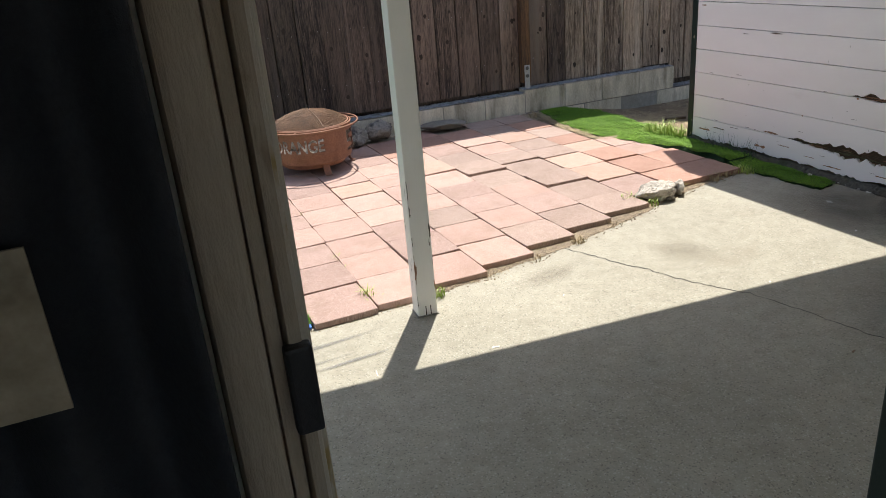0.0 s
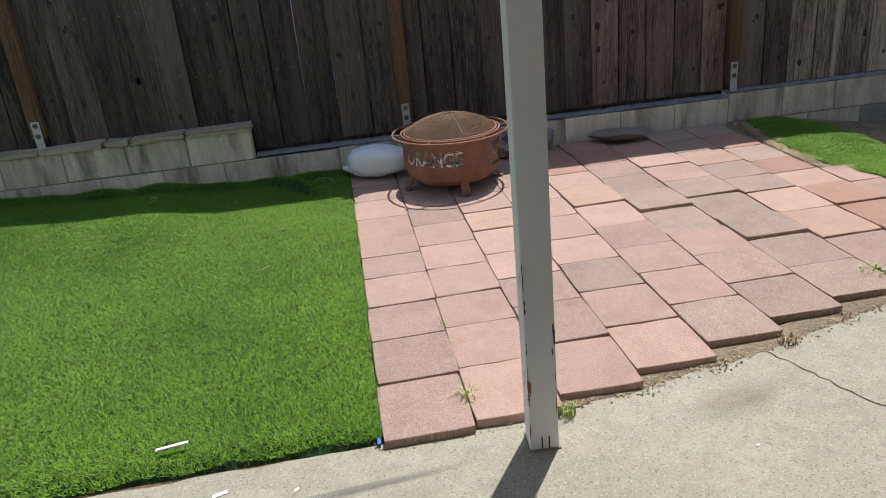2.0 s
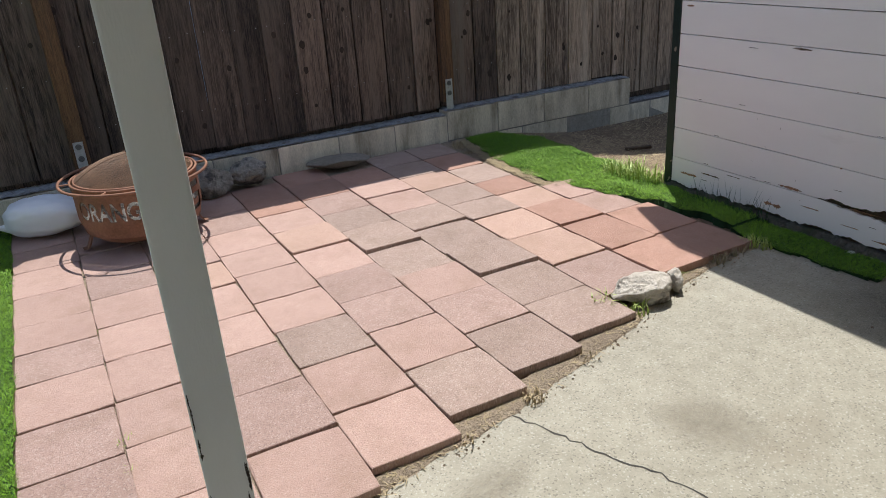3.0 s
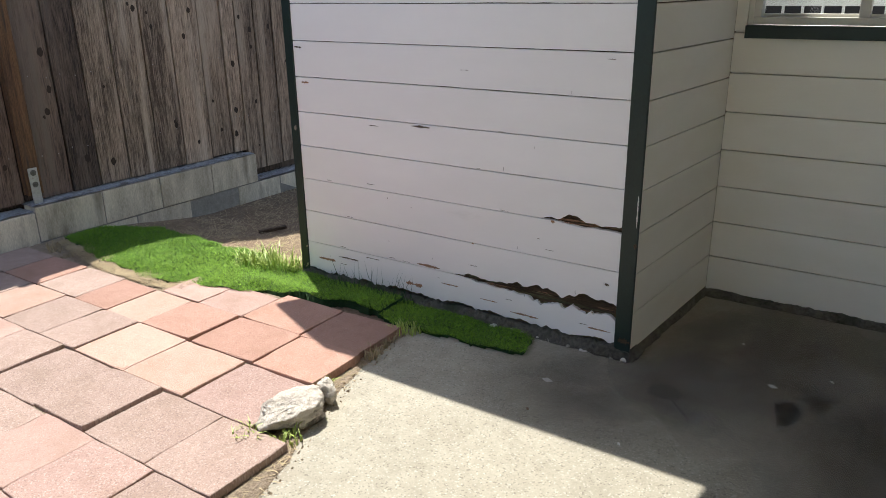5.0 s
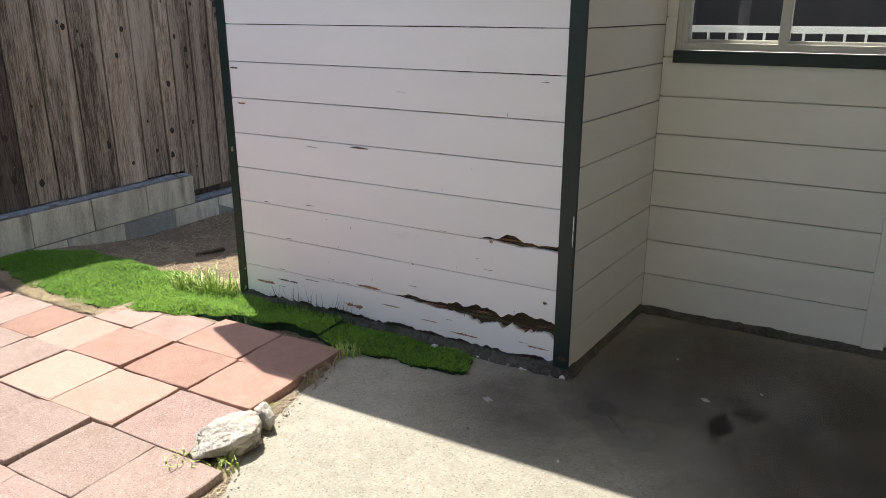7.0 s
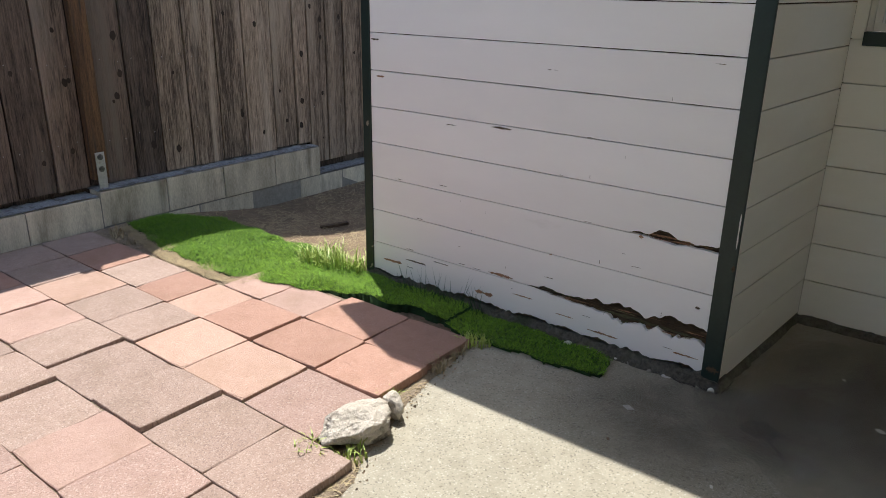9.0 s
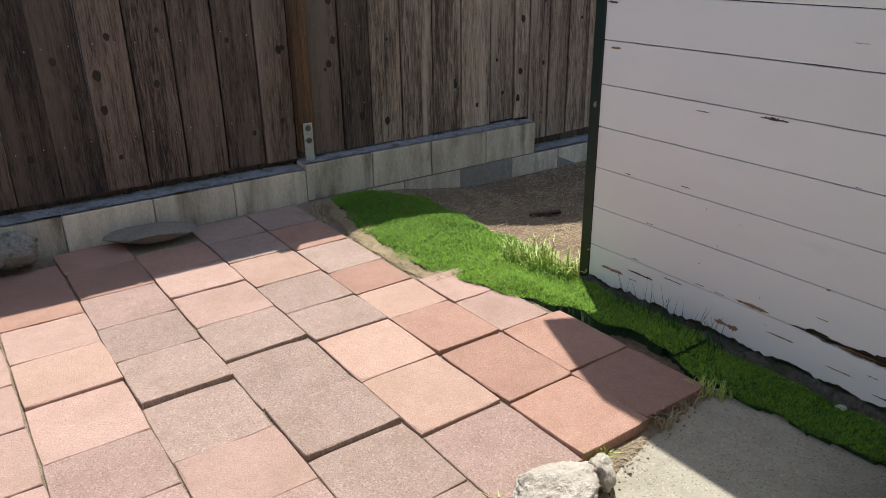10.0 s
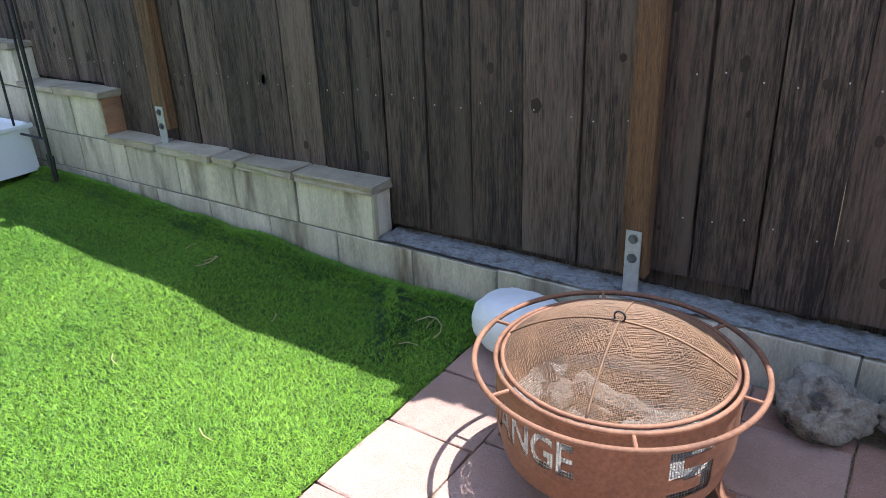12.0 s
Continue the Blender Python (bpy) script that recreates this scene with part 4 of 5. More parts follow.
def in_lawn(x, y):
    edge = 3.085 + 0.018 * ease((x + 1) / 1.5) - 0.06 * ease((-x - 0.2) / 1.5) + 0.006 * math.sin(x * 23)
    return x < 0.553 + 0.004 * math.sin(y * 19) and edge < y < 6.225


def blades(spots, height, width, lean, zfun, rng):
    """Thin leaning triangles, one for each spot."""
    spots = np.asarray(spots)
    n = len(spots)
    base = np.c_[spots, [zfun(x, y) for x, y in spots]]
    b = rng.uniform(0, math.tau, n)
    a = b + math.pi / 2 + rng.uniform(-0.6, 0.6, n)
    hh = height * rng.uniform(0.55, 1.15, n)
    side = np.c_[np.cos(a), np.sin(a), np.zeros(n)] * (width * 0.5)
    tip = base + np.c_[np.cos(b) * lean * hh, np.sin(b) * lean * hh, hh]
    return np.stack([base - side, base + side, tip], axis=1)


rng = np.random.default_rng(5)
lawn = grid("lawn", -6.2, 0.549, 150, 3.03, 6.225, 80, lambda x, y: lawn_z(x, y) if in_lawn(x, y) else lawn_z(x, y) - 0.05, M_TURFBASE)
tagged(lawn, "bright green artificial turf, rippled along the wall", "lawn", kind="stuff")
pts = rng.uniform((-2.9, 3.0), (0.56, 6.23), (720000, 2))
pts = [(x, y) for x, y in pts if in_lawn(x, y)]
triangles("turf_blades", blades(pts, 0.0105, 0.0034, 1.55, lawn_z, rng), M_GRASS, lawn, "short green plastic blades")


def strip_z(x, y):
    z = max(ground_z(x, y), -0.03) + 0.035 + 0.012 * bump(x, y, 5)
    if y < 3.9:
        z = 0.012 + 0.008 * bump(x, y, 6)
    return z + 0.02 * math.exp(-((x - 3.62) / 0.08) ** 2 - ((y - 4.5) / 0.25) ** 2)


STRIP_Y = (3.17, 3.29, 3.55, 3.70, 3.87, 4.05, 4.30, 4.47, 4.74, 4.99, 5.13, 5.46, 5.88, 6.20)
STRIP_L = (3.69, 3.65, 3.62, 3.63, 3.64, 3.66, 3.62, 3.535, 3.46, 3.38, 3.365, 3.37, 3.43, 3.51)
STRIP_R = (3.80, 3.845, 3.845, 3.845, 3.845, 3.845, 3.845, 3.845, 3.86, 3.93, 3.94, 3.92, 3.97, 3.72)


def in_strip(x, y):
    w = 0.012 * math.sin(y * 13) + 0.010 * math.sin(y * 31)
    left, right = np.interp(y, STRIP_Y, STRIP_L) + w, np.interp(y, STRIP_Y, STRIP_R) + (w if y > 4.6 else 0)
    return left < x < right and 3.17 + 0.02 * math.sin(x * 17) < y < 6.17


strip = grid("turf_strip", 3.30, 4.05, 50, 3.1, 6.2, 200, lambda x, y: strip_z(x, y) if in_strip(x, y) else -0.30, M_TURFBASE)
bm = bmesh.new()
bm.from_mesh(strip.data)
bmesh.ops.delete(bm, geom=[f for f in bm.faces if max(v.co.z for v in f.verts) < -0.25], context="FACES")
for v in bm.verts:
    if v.co.z < -0.25:
        v.co.z = -0.10
bm.to_mesh(strip.data)
bm.free()
tagged(strip, "offcut strip of green artificial turf between paving and wall", "turf strip", kind="stuff")
pts = rng.uniform((3.3, 3.1), (4.05, 6.2), (170000, 2))
triangles("turf_blades", blades([(x, y) for x, y in pts if in_strip(x, y)], 0.0115, 0.0034, 1.55, strip_z, rng), M_GRASS, strip, "short green plastic blades")


def straw(name, x0, x1, y0, y1, count, zfun, keep, long=0.08):
    """Loose dry stalks lying on the ground."""
    out = []
    while len(out) < count:
        x, y = rng.uniform(x0, x1), rng.uniform(y0, y1)
        if not keep(x, y):
            continue
        a, ln, w = rng.uniform(0, math.tau), rng.uniform(0.3, 1.0) * long, 0.0022
        z = zfun(x, y) + 0.004
        d, s = np.array([math.cos(a), math.sin(a), rng.uniform(-0.05, 0.3)]) * ln, np.array([-math.sin(a), math.cos(a), 0.2]) * w
        p = np.array([x, y, z])
        out.append([p - s, p + s, p + d])
    return triangles(name, out, M_STRAW)


tagged(straw("straw", 3.85, 7.0, 4.6, 6.22, 9000, ground_z, lambda x, y: not in_strip(x, y) and rng.random() < 0.35 + 0.65 * (bump(x, y, 2.5) > -0.1)), "dry straw scattered on the dirt", "straw", kind="stuff")
tagged(grid("soil_strip", 3.24, 3.52, 24, 4.93, 6.22, 100, lambda x, y: 0.014 + 0.010 * bump(x, y, 9) + 0.008 * bump(x, y, 40), M_EDGE), "pale sandy soil between paving and turf", "soil", kind="structure")
tagged(straw("straw", 3.22, 3.52, 4.9, 6.15, 2600, lambda x, y: 0.020 + 0.010 * bump(x, y, 9), lambda x, y: -0.07 < x - np.interp(y, STRIP_Y, STRIP_L) < 0.03, 0.06), "dry straw along the edge of the turf", "straw", kind="stuff")


tagged(straw("straw", 0.9, 3.6, 3.08, 3.78, 700, lambda x, y: 0.002, lambda x, y: abs(y - 0.02 - np.interp(x, [p[0] for p in front_edge], [p[1] for p in front_edge])) < 0.045 and rng.random() < 0.3 + 0.7 * (bump(x, y, 4) > 0.1), 0.045), "dry straw and roots along the slab edge", "straw", kind="stuff")


def tuft(name, x, y, z, count, height, spread, mat, label, category="weed"):
    out = []
    for k in range(count):
        a, r = rng.uniform(0, math.tau), rng.uniform(0, 1) ** 0.5
        b = np.array([x + spread * r * math.cos(a), y + spread * r * math.sin(a), z])
        h, w, bend = 0.75 * height * rng.uniform(0.4, 1.1), rng.uniform(0.0015, 0.0035), rng.uniform(0.2, 0.9)
        c = rng.uniform(0, math.tau)
        s = np.array([-math.sin(c), math.cos(c), 0]) * w
        m = b + np.array([math.cos(c) * bend * h * 0.35, math.sin(c) * bend * h * 0.35, h * 0.65])
        t = b + np.array([math.cos(c) * bend * h, math.sin(c) * bend * h, h * (1.0 - 0.25 * bend)])
        out += [[b - s, b + s, m + s * 0.8], [b - s, m + s * 0.8, m - s * 0.8], [m - s * 0.8, m + s * 0.8, t]]
    return tagged(triangles(name, out, mat), label, category, "weeds in the joints")


for x, y, n, h, sp in ((0.86, 3.24, 46, 0.09, 0.035), (0.865, 3.17, 24, 0.06, 0.03), (0.86, 3.33, 26, 0.06, 0.02), (0.86, 3.62, 24, 0.06, 0.02), (0.86, 3.78, 30, 0.06, 0.025), (0.86, 4.62, 26, 0.05, 0.02), (1.16, 3.08, 30, 0.09, 0.03),
                       (2.69, 4.81, 22, 0.05, 0.014), (2.52, 4.45, 10, 0.03, 0.01), (2.66, 3.66, 50, 0.09, 0.05), (2.72, 3.54, 46, 0.07, 0.05), (3.05, 3.68, 40, 0.07, 0.03), (3.58, 3.72, 46, 0.09, 0.04), (3.60, 3.66, 26, 0.07, 0.03)):
    tuft("weed", x, y, 0.0, n, h, sp, M_WEED, "green grass weed growing in a paving joint")
for x, y in ((3.80, 4.78), (3.83, 4.70), (3.88, 4.84), (3.78, 4.88), (3.86, 4.62)):
    tuft("weed", x, y, -0.01, 110, 0.18, 0.07, M_WEED, "bright green grass tuft beside the turf strip")
for x, y, n, h in ((2.05, 3.28, 40, 0.06), (2.36, 3.38, 18, 0.05), (3.33, 3.69, 50, 0.08), (3.42, 3.71, 40, 0.07), (3.5, 3.72, 40, 0.06), (1.75, 3.20, 14, 0.04), (1.46, 3.14, 12, 0.03), (3.38, 6.08, 60, 0.09), (3.34, 6.0, 40, 0.07), (3.33, 5.85, 30, 0.06), (2.98, 3.62, 30, 0.05)):
    tuft("dry_tuft", x, y, 0.0, n, h, 0.04, M_STRAW, "dry straw-coloured grass tuft by the paving", "dry grass")
thin = []
for k in range(60):
    y = 3.82 + 0.5 * k / 60
    b = np.array([3.815 + 0.02 * math.sin(k * 2.1), y, 0.02])
    t = b + np.array([rng.uniform(-0.05, 0.02), rng.uniform(-0.06, 0.06), rng.uniform(0.05, 0.17)])
    thin.append([b - (0, 0.002, 0), b + (0, 0.002, 0), t])
tagged(triangles("dark_weeds", thin, M_TURFBASE), "thin dark weeds against the white boards", "weeds", kind="stuff")

# ---- soil and crumbs along the edge of the slab ----
verts, faces = [], []
for x, y in [p for p in fine_edge if 0.56 < p[0] < 3.62]:
    w = 0.014 + 0.014 * bump(x, 0, 7.0, 5) + 0.012 * bump(x, 0, 31.0, 2)
    hump = 0.006 + 0.006 * bump(x, 1, 9.0, 4) + 0.004 * bump(x, 1, 40.0, 4)
    verts += [(x, y - w, 0.0008), (x, y - w * 0.55, hump * 0.45), (x, y - 0.002, hump), (x, y + 0.09, 0.006)]
for i in range(len(verts) // 4 - 1):
    faces += [(4 * i + k, 4 * i + 4 + k, 4 * i + 5 + k, 4 * i + 1 + k) for k in range(3)]
tagged(smooth(raw("soil_bank", verts, faces, M_EDGE)), "crumbly brown soil banked against the paving", "soil", kind="stuff")
random.seed(12)
out = []
for k in range(2200):
    i = random.randrange(5, len(fine_edge) - 1)
    x, y = fine_edge[i]
    if x < 0.5:
        continue
    r = random.uniform(0.0015, 0.006) * (1.6 if random.random() < 0.05 else 1)
    c = np.array([x + rnd(-0.03, 0.03), y + rnd(-0.05, 0.03), r * 0.4])
    tet = [c + r * np.array(v) for v in ((1, 0, -0.4), (-0.6, 0.9, -0.4), (-0.6, -0.9, -0.4), (rnd(-0.3, 0.3), rnd(-0.3, 0.3), 0.9))]
    out += [[tet[0], tet[1], tet[3]], [tet[1], tet[2], tet[3]], [tet[2], tet[0], tet[3]]]
tagged(triangles("soil_crumbs", out, M_EDGE), "brown soil crumbs along the slab edge", "soil", kind="stuff")


# ---- stones and bag ----
def stone(name, at, size, turn, mat, label, seed, sharp=0.35, category="rock", detail=5, cuts=16):
    """A broken stone: a ball cut by random planes, then roughened."""
    random.seed(int(seed * 10))
    planes = [(Vector((rnd(-1, 1), rnd(-1, 1), rnd(-1, 1))).normalized(), rnd(0.62, 0.95)) for _ in range(cuts)]
    bm = bmesh.new()
    bmesh.ops.create_icosphere(bm, subdivisions=detail, radius=1)
    for v in bm.verts:
        p = v.co.normalized()
        r = 1.0
        for nrm, d in planes:
            c = nrm.dot(p)
            if c > 0.05:
                r = min(r, d / c)
        r *= 1 + sharp * 0.35 * noise.noise(p * 2.2 + Vector((seed, 0, 0))) + sharp * 0.22 * noise.noise(p * 6 + Vector((0, seed, 0))) + sharp * 0.14 * noise.noise(p * 15 + Vector((0, 0, seed)))
        p = p * r
        v.co = Vector((p.x * size[0], p.y * size[1], max(p.z, -0.7) * size[2]))
    low_z = min(v.co.z for v in bm.verts)
    for v in bm.verts:
        v.co.z -= low_z
    ob = part(name, bm, mat)
    ob.location, ob.rotation_euler = at, (0, 0, radians(turn))
    smooth(ob)
    return tagged(ob, label, category)


stone("rock", (1.64, 6.075, 0.035), (0.155, 0.115, 0.115), 12, M_ROCK, "rough grey rock beside the rusty fire pit", 3.1, 0.45)
stone("rock", (1.905, 6.12, 0.035), (0.13, 0.095, 0.098), -10, M_ROCK, "rounded grey rock against the block wall", 8.4, 0.35)
stone("flat_stone", (2.49, 6.09, 0.045), (0.225, 0.115, 0.040), -14, M_FLATSTONE, "long flat brown stone lying on the paving", 5.2, 0.12, cuts=5)
stone("rubble_piece", (2.825, 3.605, 0.004), (0.145, 0.10, 0.062), -8, M_CHUNK, "pale broken lump of concrete at the slab edge", 11.7, 0.38)
stone("rubble_piece", (2.985, 3.60, 0.006), (0.055, 0.04, 0.06), 50, M_CHUNK, "small pale broken lump of concrete at the slab edge", 2.7, 0.5, detail=4)


def sandbag(name):
    bm = bmesh.new()
    bmesh.ops.create_uvsphere(bm, u_segments=64, v_segments=32, radius=1)
    for v in bm.verts:
        p = v.co
        x, y, z = (math.copysign(abs(c) ** 0.72, c) for c in p)
        z *= 1 - 0.28 * ease((x + 0.1) / 0.9)
        w = 0.03 * noise.noise(Vector((p.x * 4, p.y * 4, p.z * 4))) + 0.02 * noise.noise(Vector((p.x * 11, p.y * 3, p.z * 9)))
        v.co = Vector((x * 0.225 * (1 + w), y * 0.13 * (1 + w), z * 0.102 * (1 + 2 * w) + 0.094))
    ob = smooth(part(name, bm, M_BAG))
    ob.location, ob.rotation_euler = (0.77, 5.99, 0.045), (0, 0, radians(-14))
    ear = bmesh.new()
    bmesh.ops.create_cone(ear, cap_ends=True, segments=12, radius1=0.03, radius2=0.012, depth=0.06, matrix=Matrix.Translation((-0.235, 0.0, 0.05)) @ Matrix.Rotation(radians(-80), 4, "Y"))
    part("tied_corner", ear, M_BAG, ob)
    return tagged(ob, "plump white sandbag lying on the paving by the wall", "sandbag")


sandbag("sandbag")

# ---- fire pit ----
PX, PY, PZ = 1.205, 5.61, 0.05


def glyph_triangles(text):
    """The filled triangles of a word in the built-in font, scaled to the unit box."""
    curve = bpy.data.curves.new("word", "FONT")
    curve.body = text
    curve.offset = 0.028
    ob = bpy.data.objects.new("word", curve)
    scene.collection.objects.link(ob)
    me = ob.evaluated_get(bpy.context.evaluated_depsgraph_get()).to_mesh()
    me.calc_loop_triangles()
    co = np.array([v.co[:2] for v in me.vertices])
    tri = np.array([t.vertices[:] for t in me.loop_triangles])
    lo, hi = co.min(0), co.max(0)
    bpy.data.objects.remove(ob)
    return ((co - lo) / (hi - lo))[tri]


def covered(p, tris):
    a, b, c = tris[:, 0], tris[:, 1], tris[:, 2]

    def turn(u, v):
        return (v[:, 0] - u[:, 0]) * (p[1] - u[:, 1]) - (v[:, 1] - u[:, 1]) * (p[0] - u[:, 0])
    d1, d2, d3 = turn(a, b), turn(b, c), turn(c, a)
    return bool((((d1 >= 0) & (d2 >= 0) & (d3 >= 0)) | ((d1 <= 0) & (d2 <= 0) & (d3 <= 0))).any())


def emblem(p):
    """A blocky curl of five bars."""
    u, v = p
    if not (0 <= u <= 1 and 0 <= v <= 1):
        return False
    bars = v > 0.80 or v < 0.20 or 0.40 < v < 0.60 or (u < 0.30 and v > 0.5) or (u > 0.70 and v < 0.5)
    slits = (u > 0.72 and 0.56 < v < 0.80) or (u < 0.28 and 0.20 < v < 0.44)
    return bars and not slits


def fire_pit(name):
    pit = empty(name, (PX, PY, 0.045), "round rusted steel fire pit with a domed mesh lid", "fire pit")
    word = glyph_triangles("ORANGE")
    rows, cols = 64, 620
    r_top, r_low, z_top, z_low = 0.305, 0.288, 0.335, 0.085
    verts, faces = [], []
    for j in range(rows + 1):
        f = j / rows
        r, z = r_low + (r_top - r_low) * ease(f * 3), z_low + (z_top - z_low) * f
        verts += [(r * math.cos(math.tau * i / cols), r * math.sin(math.tau * i / cols), z) for i in range(cols)]
    for j in range(rows):
        v = (z_low + (z_top - z_low) * (j + 0.5) / rows)
        for i in range(cols):
            a = 360 * (i + 0.5) / cols
            a = a - 360 if a > 30 else a
            if -162 < a < -85 and 0.175 < v < 0.275 and covered(((a + 161) / 75.5, (v - 0.178) / 0.094), word):
                continue
            if -46 < a < -20 and emblem(((a + 45) / 23, (v - 0.13) / 0.155)):
                continue
            faces.append((j * cols + i, j * cols + (i + 1) % cols, (j + 1) * cols + (i + 1) % cols, (j + 1) * cols + i))
    bowl = smooth(raw("bowl", verts, faces, M_RUST, pit, "rusted drum with cut-out lettering"))
    mod = bowl.modifiers.new("thickness", "SOLIDIFY")
    mod.thickness, mod.offset = 0.003, -1
    bm = bmesh.new()
    bmesh.ops.create_cone(bm, cap_ends=True, segments=64, radius1=0.235, radius2=r_low - 0.004, depth=0.045, matrix=Matrix.Translation((0, 0, z_low - 0.0185)))
    part("bowl_bottom", bm, M_RUST, pit)
    # the steel mesh behind the lettering
    bm = bmesh.new()
    for a0, a1, za, zb in ((-165, -82, 0.165, 0.285), (-49, -17, 0.12, 0.30)):
        n = int((a1 - a0) / 1.6)
        for k in range(n + 1):
            a = radians(a0 + (a1 - a0) * k / n)
            add_tube(bm, [(0.292 * math.cos(a), 0.292 * math.sin(a), za), (0.292 * math.cos(a), 0.292 * math.sin(a), zb)], 0.0009, 3)
        m = int((zb - za) / 0.008)
        for k in range(m + 1):
            z = za + (zb - za) * k / m
            add_tube(bm, [(0.2915 * math.cos(radians(a0 + (a1 - a0) * q / 24)), 0.2915 * math.sin(radians(a0 + (a1 - a0) * q / 24)), z) for q in range(25)], 0.0009, 3)
    part("mesh_liner", bm, M_LINER, pit, "fine steel mesh behind the cut-outs")
    bm = bmesh.new()
    add_tube(bm, circle(0, 0, z_top, 0.306, 96), 0.0065, 8, True)
    smooth(part("rim", bm, M_RUST, pit))
    bm = bmesh.new()
    add_tube(bm, circle(0, 0, z_top - 0.002, 0.360, 96), 0.0075, 10, True)
    ring = smooth(part("ring", bm, M_RUST, pit, "rusted rail round the rim"))
    for k in range(6):
        a = radians(-62 + 60 * k)
        bm = bmesh.new()
        add_tube(bm, [(r * math.cos(a), r * math.sin(a), z_top - 0.002) for r in (0.306, 0.358)], 0.005, 8)
        part("spoke", bm, M_RUST, ring)
    for k in range(4):
        a = radians(-85 + 90 * k)
        ca, sa = math.cos(a), math.sin(a)
        bm = bmesh.new()
        prof = [(0.275, 0.115), (0.268, 0.075), (0.285, 0.03), (0.300, 0.002), (0.322, 0.0)]
        ring_v = []
        for r, z in prof:
            ring_v.append([bm.verts.new((r * ca - w * sa + d * ca, r * sa + w * ca + d * sa, z + 0.0)) for w, d in ((-0.025, 0), (0.025, 0), (0.025, -0.008), (-0.025, -0.008))])
        for p, q in zip(ring_v, ring_v[1:]):
            for e in range(4):
                bm.faces.new((p[e], p[(e + 1) % 4], q[(e + 1) % 4], q[e]))
        bm.faces.new(ring_v[0])
        bm.faces.new(ring_v[-1][::-1])
        bmesh.ops.recalc_face_normals(bm, faces=bm.faces)
        part("leg", bm, M_RUST, pit)
    # the domed lid of wire mesh
    R0, rise, zb = 0.288, 0.100, z_top + 0.004
    big = (R0 * R0 + rise * rise) / (2 * rise)

    def dome(x, y):
        return zb + math.sqrt(max(0.0, big * big - x * x - y * y)) - (big - rise)
    bm = bmesh.new()
    n = 150
    random.seed(88)
    for k in range(-n // 2 + 1, n // 2):
        for flip in (0, 1):
            c = R0 * 2 * (k + rnd(-0.25, 0.25)) / n
            half = math.sqrt(R0 * R0 - c * c)
            line = []
            for q in range(41):
                s = -half + 2 * half * q / 40
                off = c + R0 * 1.6 / n * bump(s, 1.37 * k + 300 * flip, 34)
                x, y = (off, s) if flip else (s, off)
                x, y = x * 0.8 - y * 0.6, x * 0.6 + y * 0.8
                line.append((x, y, dome(x, y)))
            add_tube(bm, line, 0.0007, 3)
    lid = tagged(part("lid", bm, M_MESH, pit), "domed rusty wire mesh lid", kind="stuff")
    bm = bmesh.new()
    add_tube(bm, circle(0, 0, zb, R0, 72), 0.006, 8, True)
    smooth(part("lid_rim", bm, M_RUST, lid))
    for a in (radians(-82), radians(8), radians(98), radians(188)):
        bm = bmesh.new()
        add_tube(bm, [(r * math.cos(a), r * math.sin(a), dome(r * math.cos(a), r * math.sin(a)) + 0.002) for r in [R0 * q / 14 for q in range(15)]], 0.0032, 6)
        smooth(part("rib", bm, M_MESH, lid))
    bm = bmesh.new()
    add_tube(bm, [(0.014 * math.cos(math.tau * k / 20), 0.0, zb + rise + 0.013 + 0.014 * math.sin(math.tau * k / 20)) for k in range(20)], 0.0026, 8, True)
    smooth(part("pull_ring", bm, M_IRON, lid, "small dark steel ring"))
    # ash bed
    bm = bmesh.new()
    bmesh.ops.create_circle(bm, cap_ends=True, segments=48, radius=0.284)
    bmesh.ops.triangulate(bm, faces=bm.faces)
    for _ in range(4):
        bmesh.ops.subdivide_edges(bm, edges=[e for e in bm.edges if e.calc_length() > 0.02], cuts=1)
        bmesh.ops.triangulate(bm, faces=bm.faces)
    for v in bm.verts:
        v.co.z = 0.165 + 0.018 * noise.noise(v.co * 16) + 0.012 * noise.noise(v.co * 45)
    smooth(part("ash_bed", bm, M_ASH, pit, "grey ash"))
    return pit


fire_pit("fire_pit")


def burnt_log(x, y, z, length, radius, turn, tilt, mat, seed, label):
    random.seed(seed)
    bm = bmesh.new()
    pts = [(length * (k / 8 - 0.5), 0, 0) for k in range(9)]
    add_tube(bm, pts, radius, 9)
    for v in bm.verts:
        v.co += Vector((0, 1, 1)) * radius * 0.5 * noise.noise(v.co * 28 + Vector((seed, 0, 0))) + Vector((radius * 0.6 * noise.noise(v.co * 50), 0, 0))
    ob = part("burnt_log", bm, mat)
    ob.location, ob.rotation_euler = (PX + x, PY + y, z), (0, radians(tilt), radians(turn))
    return tagged(ob, label, "log", "burnt wood in the fire pit")


burnt_log(-0.13, -0.06, 0.245, 0.20, 0.034, 100, 18, M_ASH, 1, "pale ash-covered burnt log in the fire pit")
burnt_log(0.04, -0.02, 0.25, 0.30, 0.030, -12, 4, M_ASH, 2, "pale ash-covered burnt log in the fire pit")
burnt_log(0.12, -0.10, 0.25, 0.22, 0.040, 35, -12, M_ASH, 3, "pale ash-covered burnt log in the fire pit")
burnt_log(-0.03, 0.10, 0.235, 0.26, 0.035, 20, 6, M_ROT, 4, "charred brown log in the fire pit")
burnt_log(0.0, -0.17, 0.24, 0.16, 0.028, 160, 10, M_ASH, 6, "pale ash-covered burnt log in the fire pit")
burnt_log(-0.16, 0.08, 0.24, 0.14, 0.028, 60, 14, M_ASH, 8, "pale ash-covered burnt log in the fire pit")


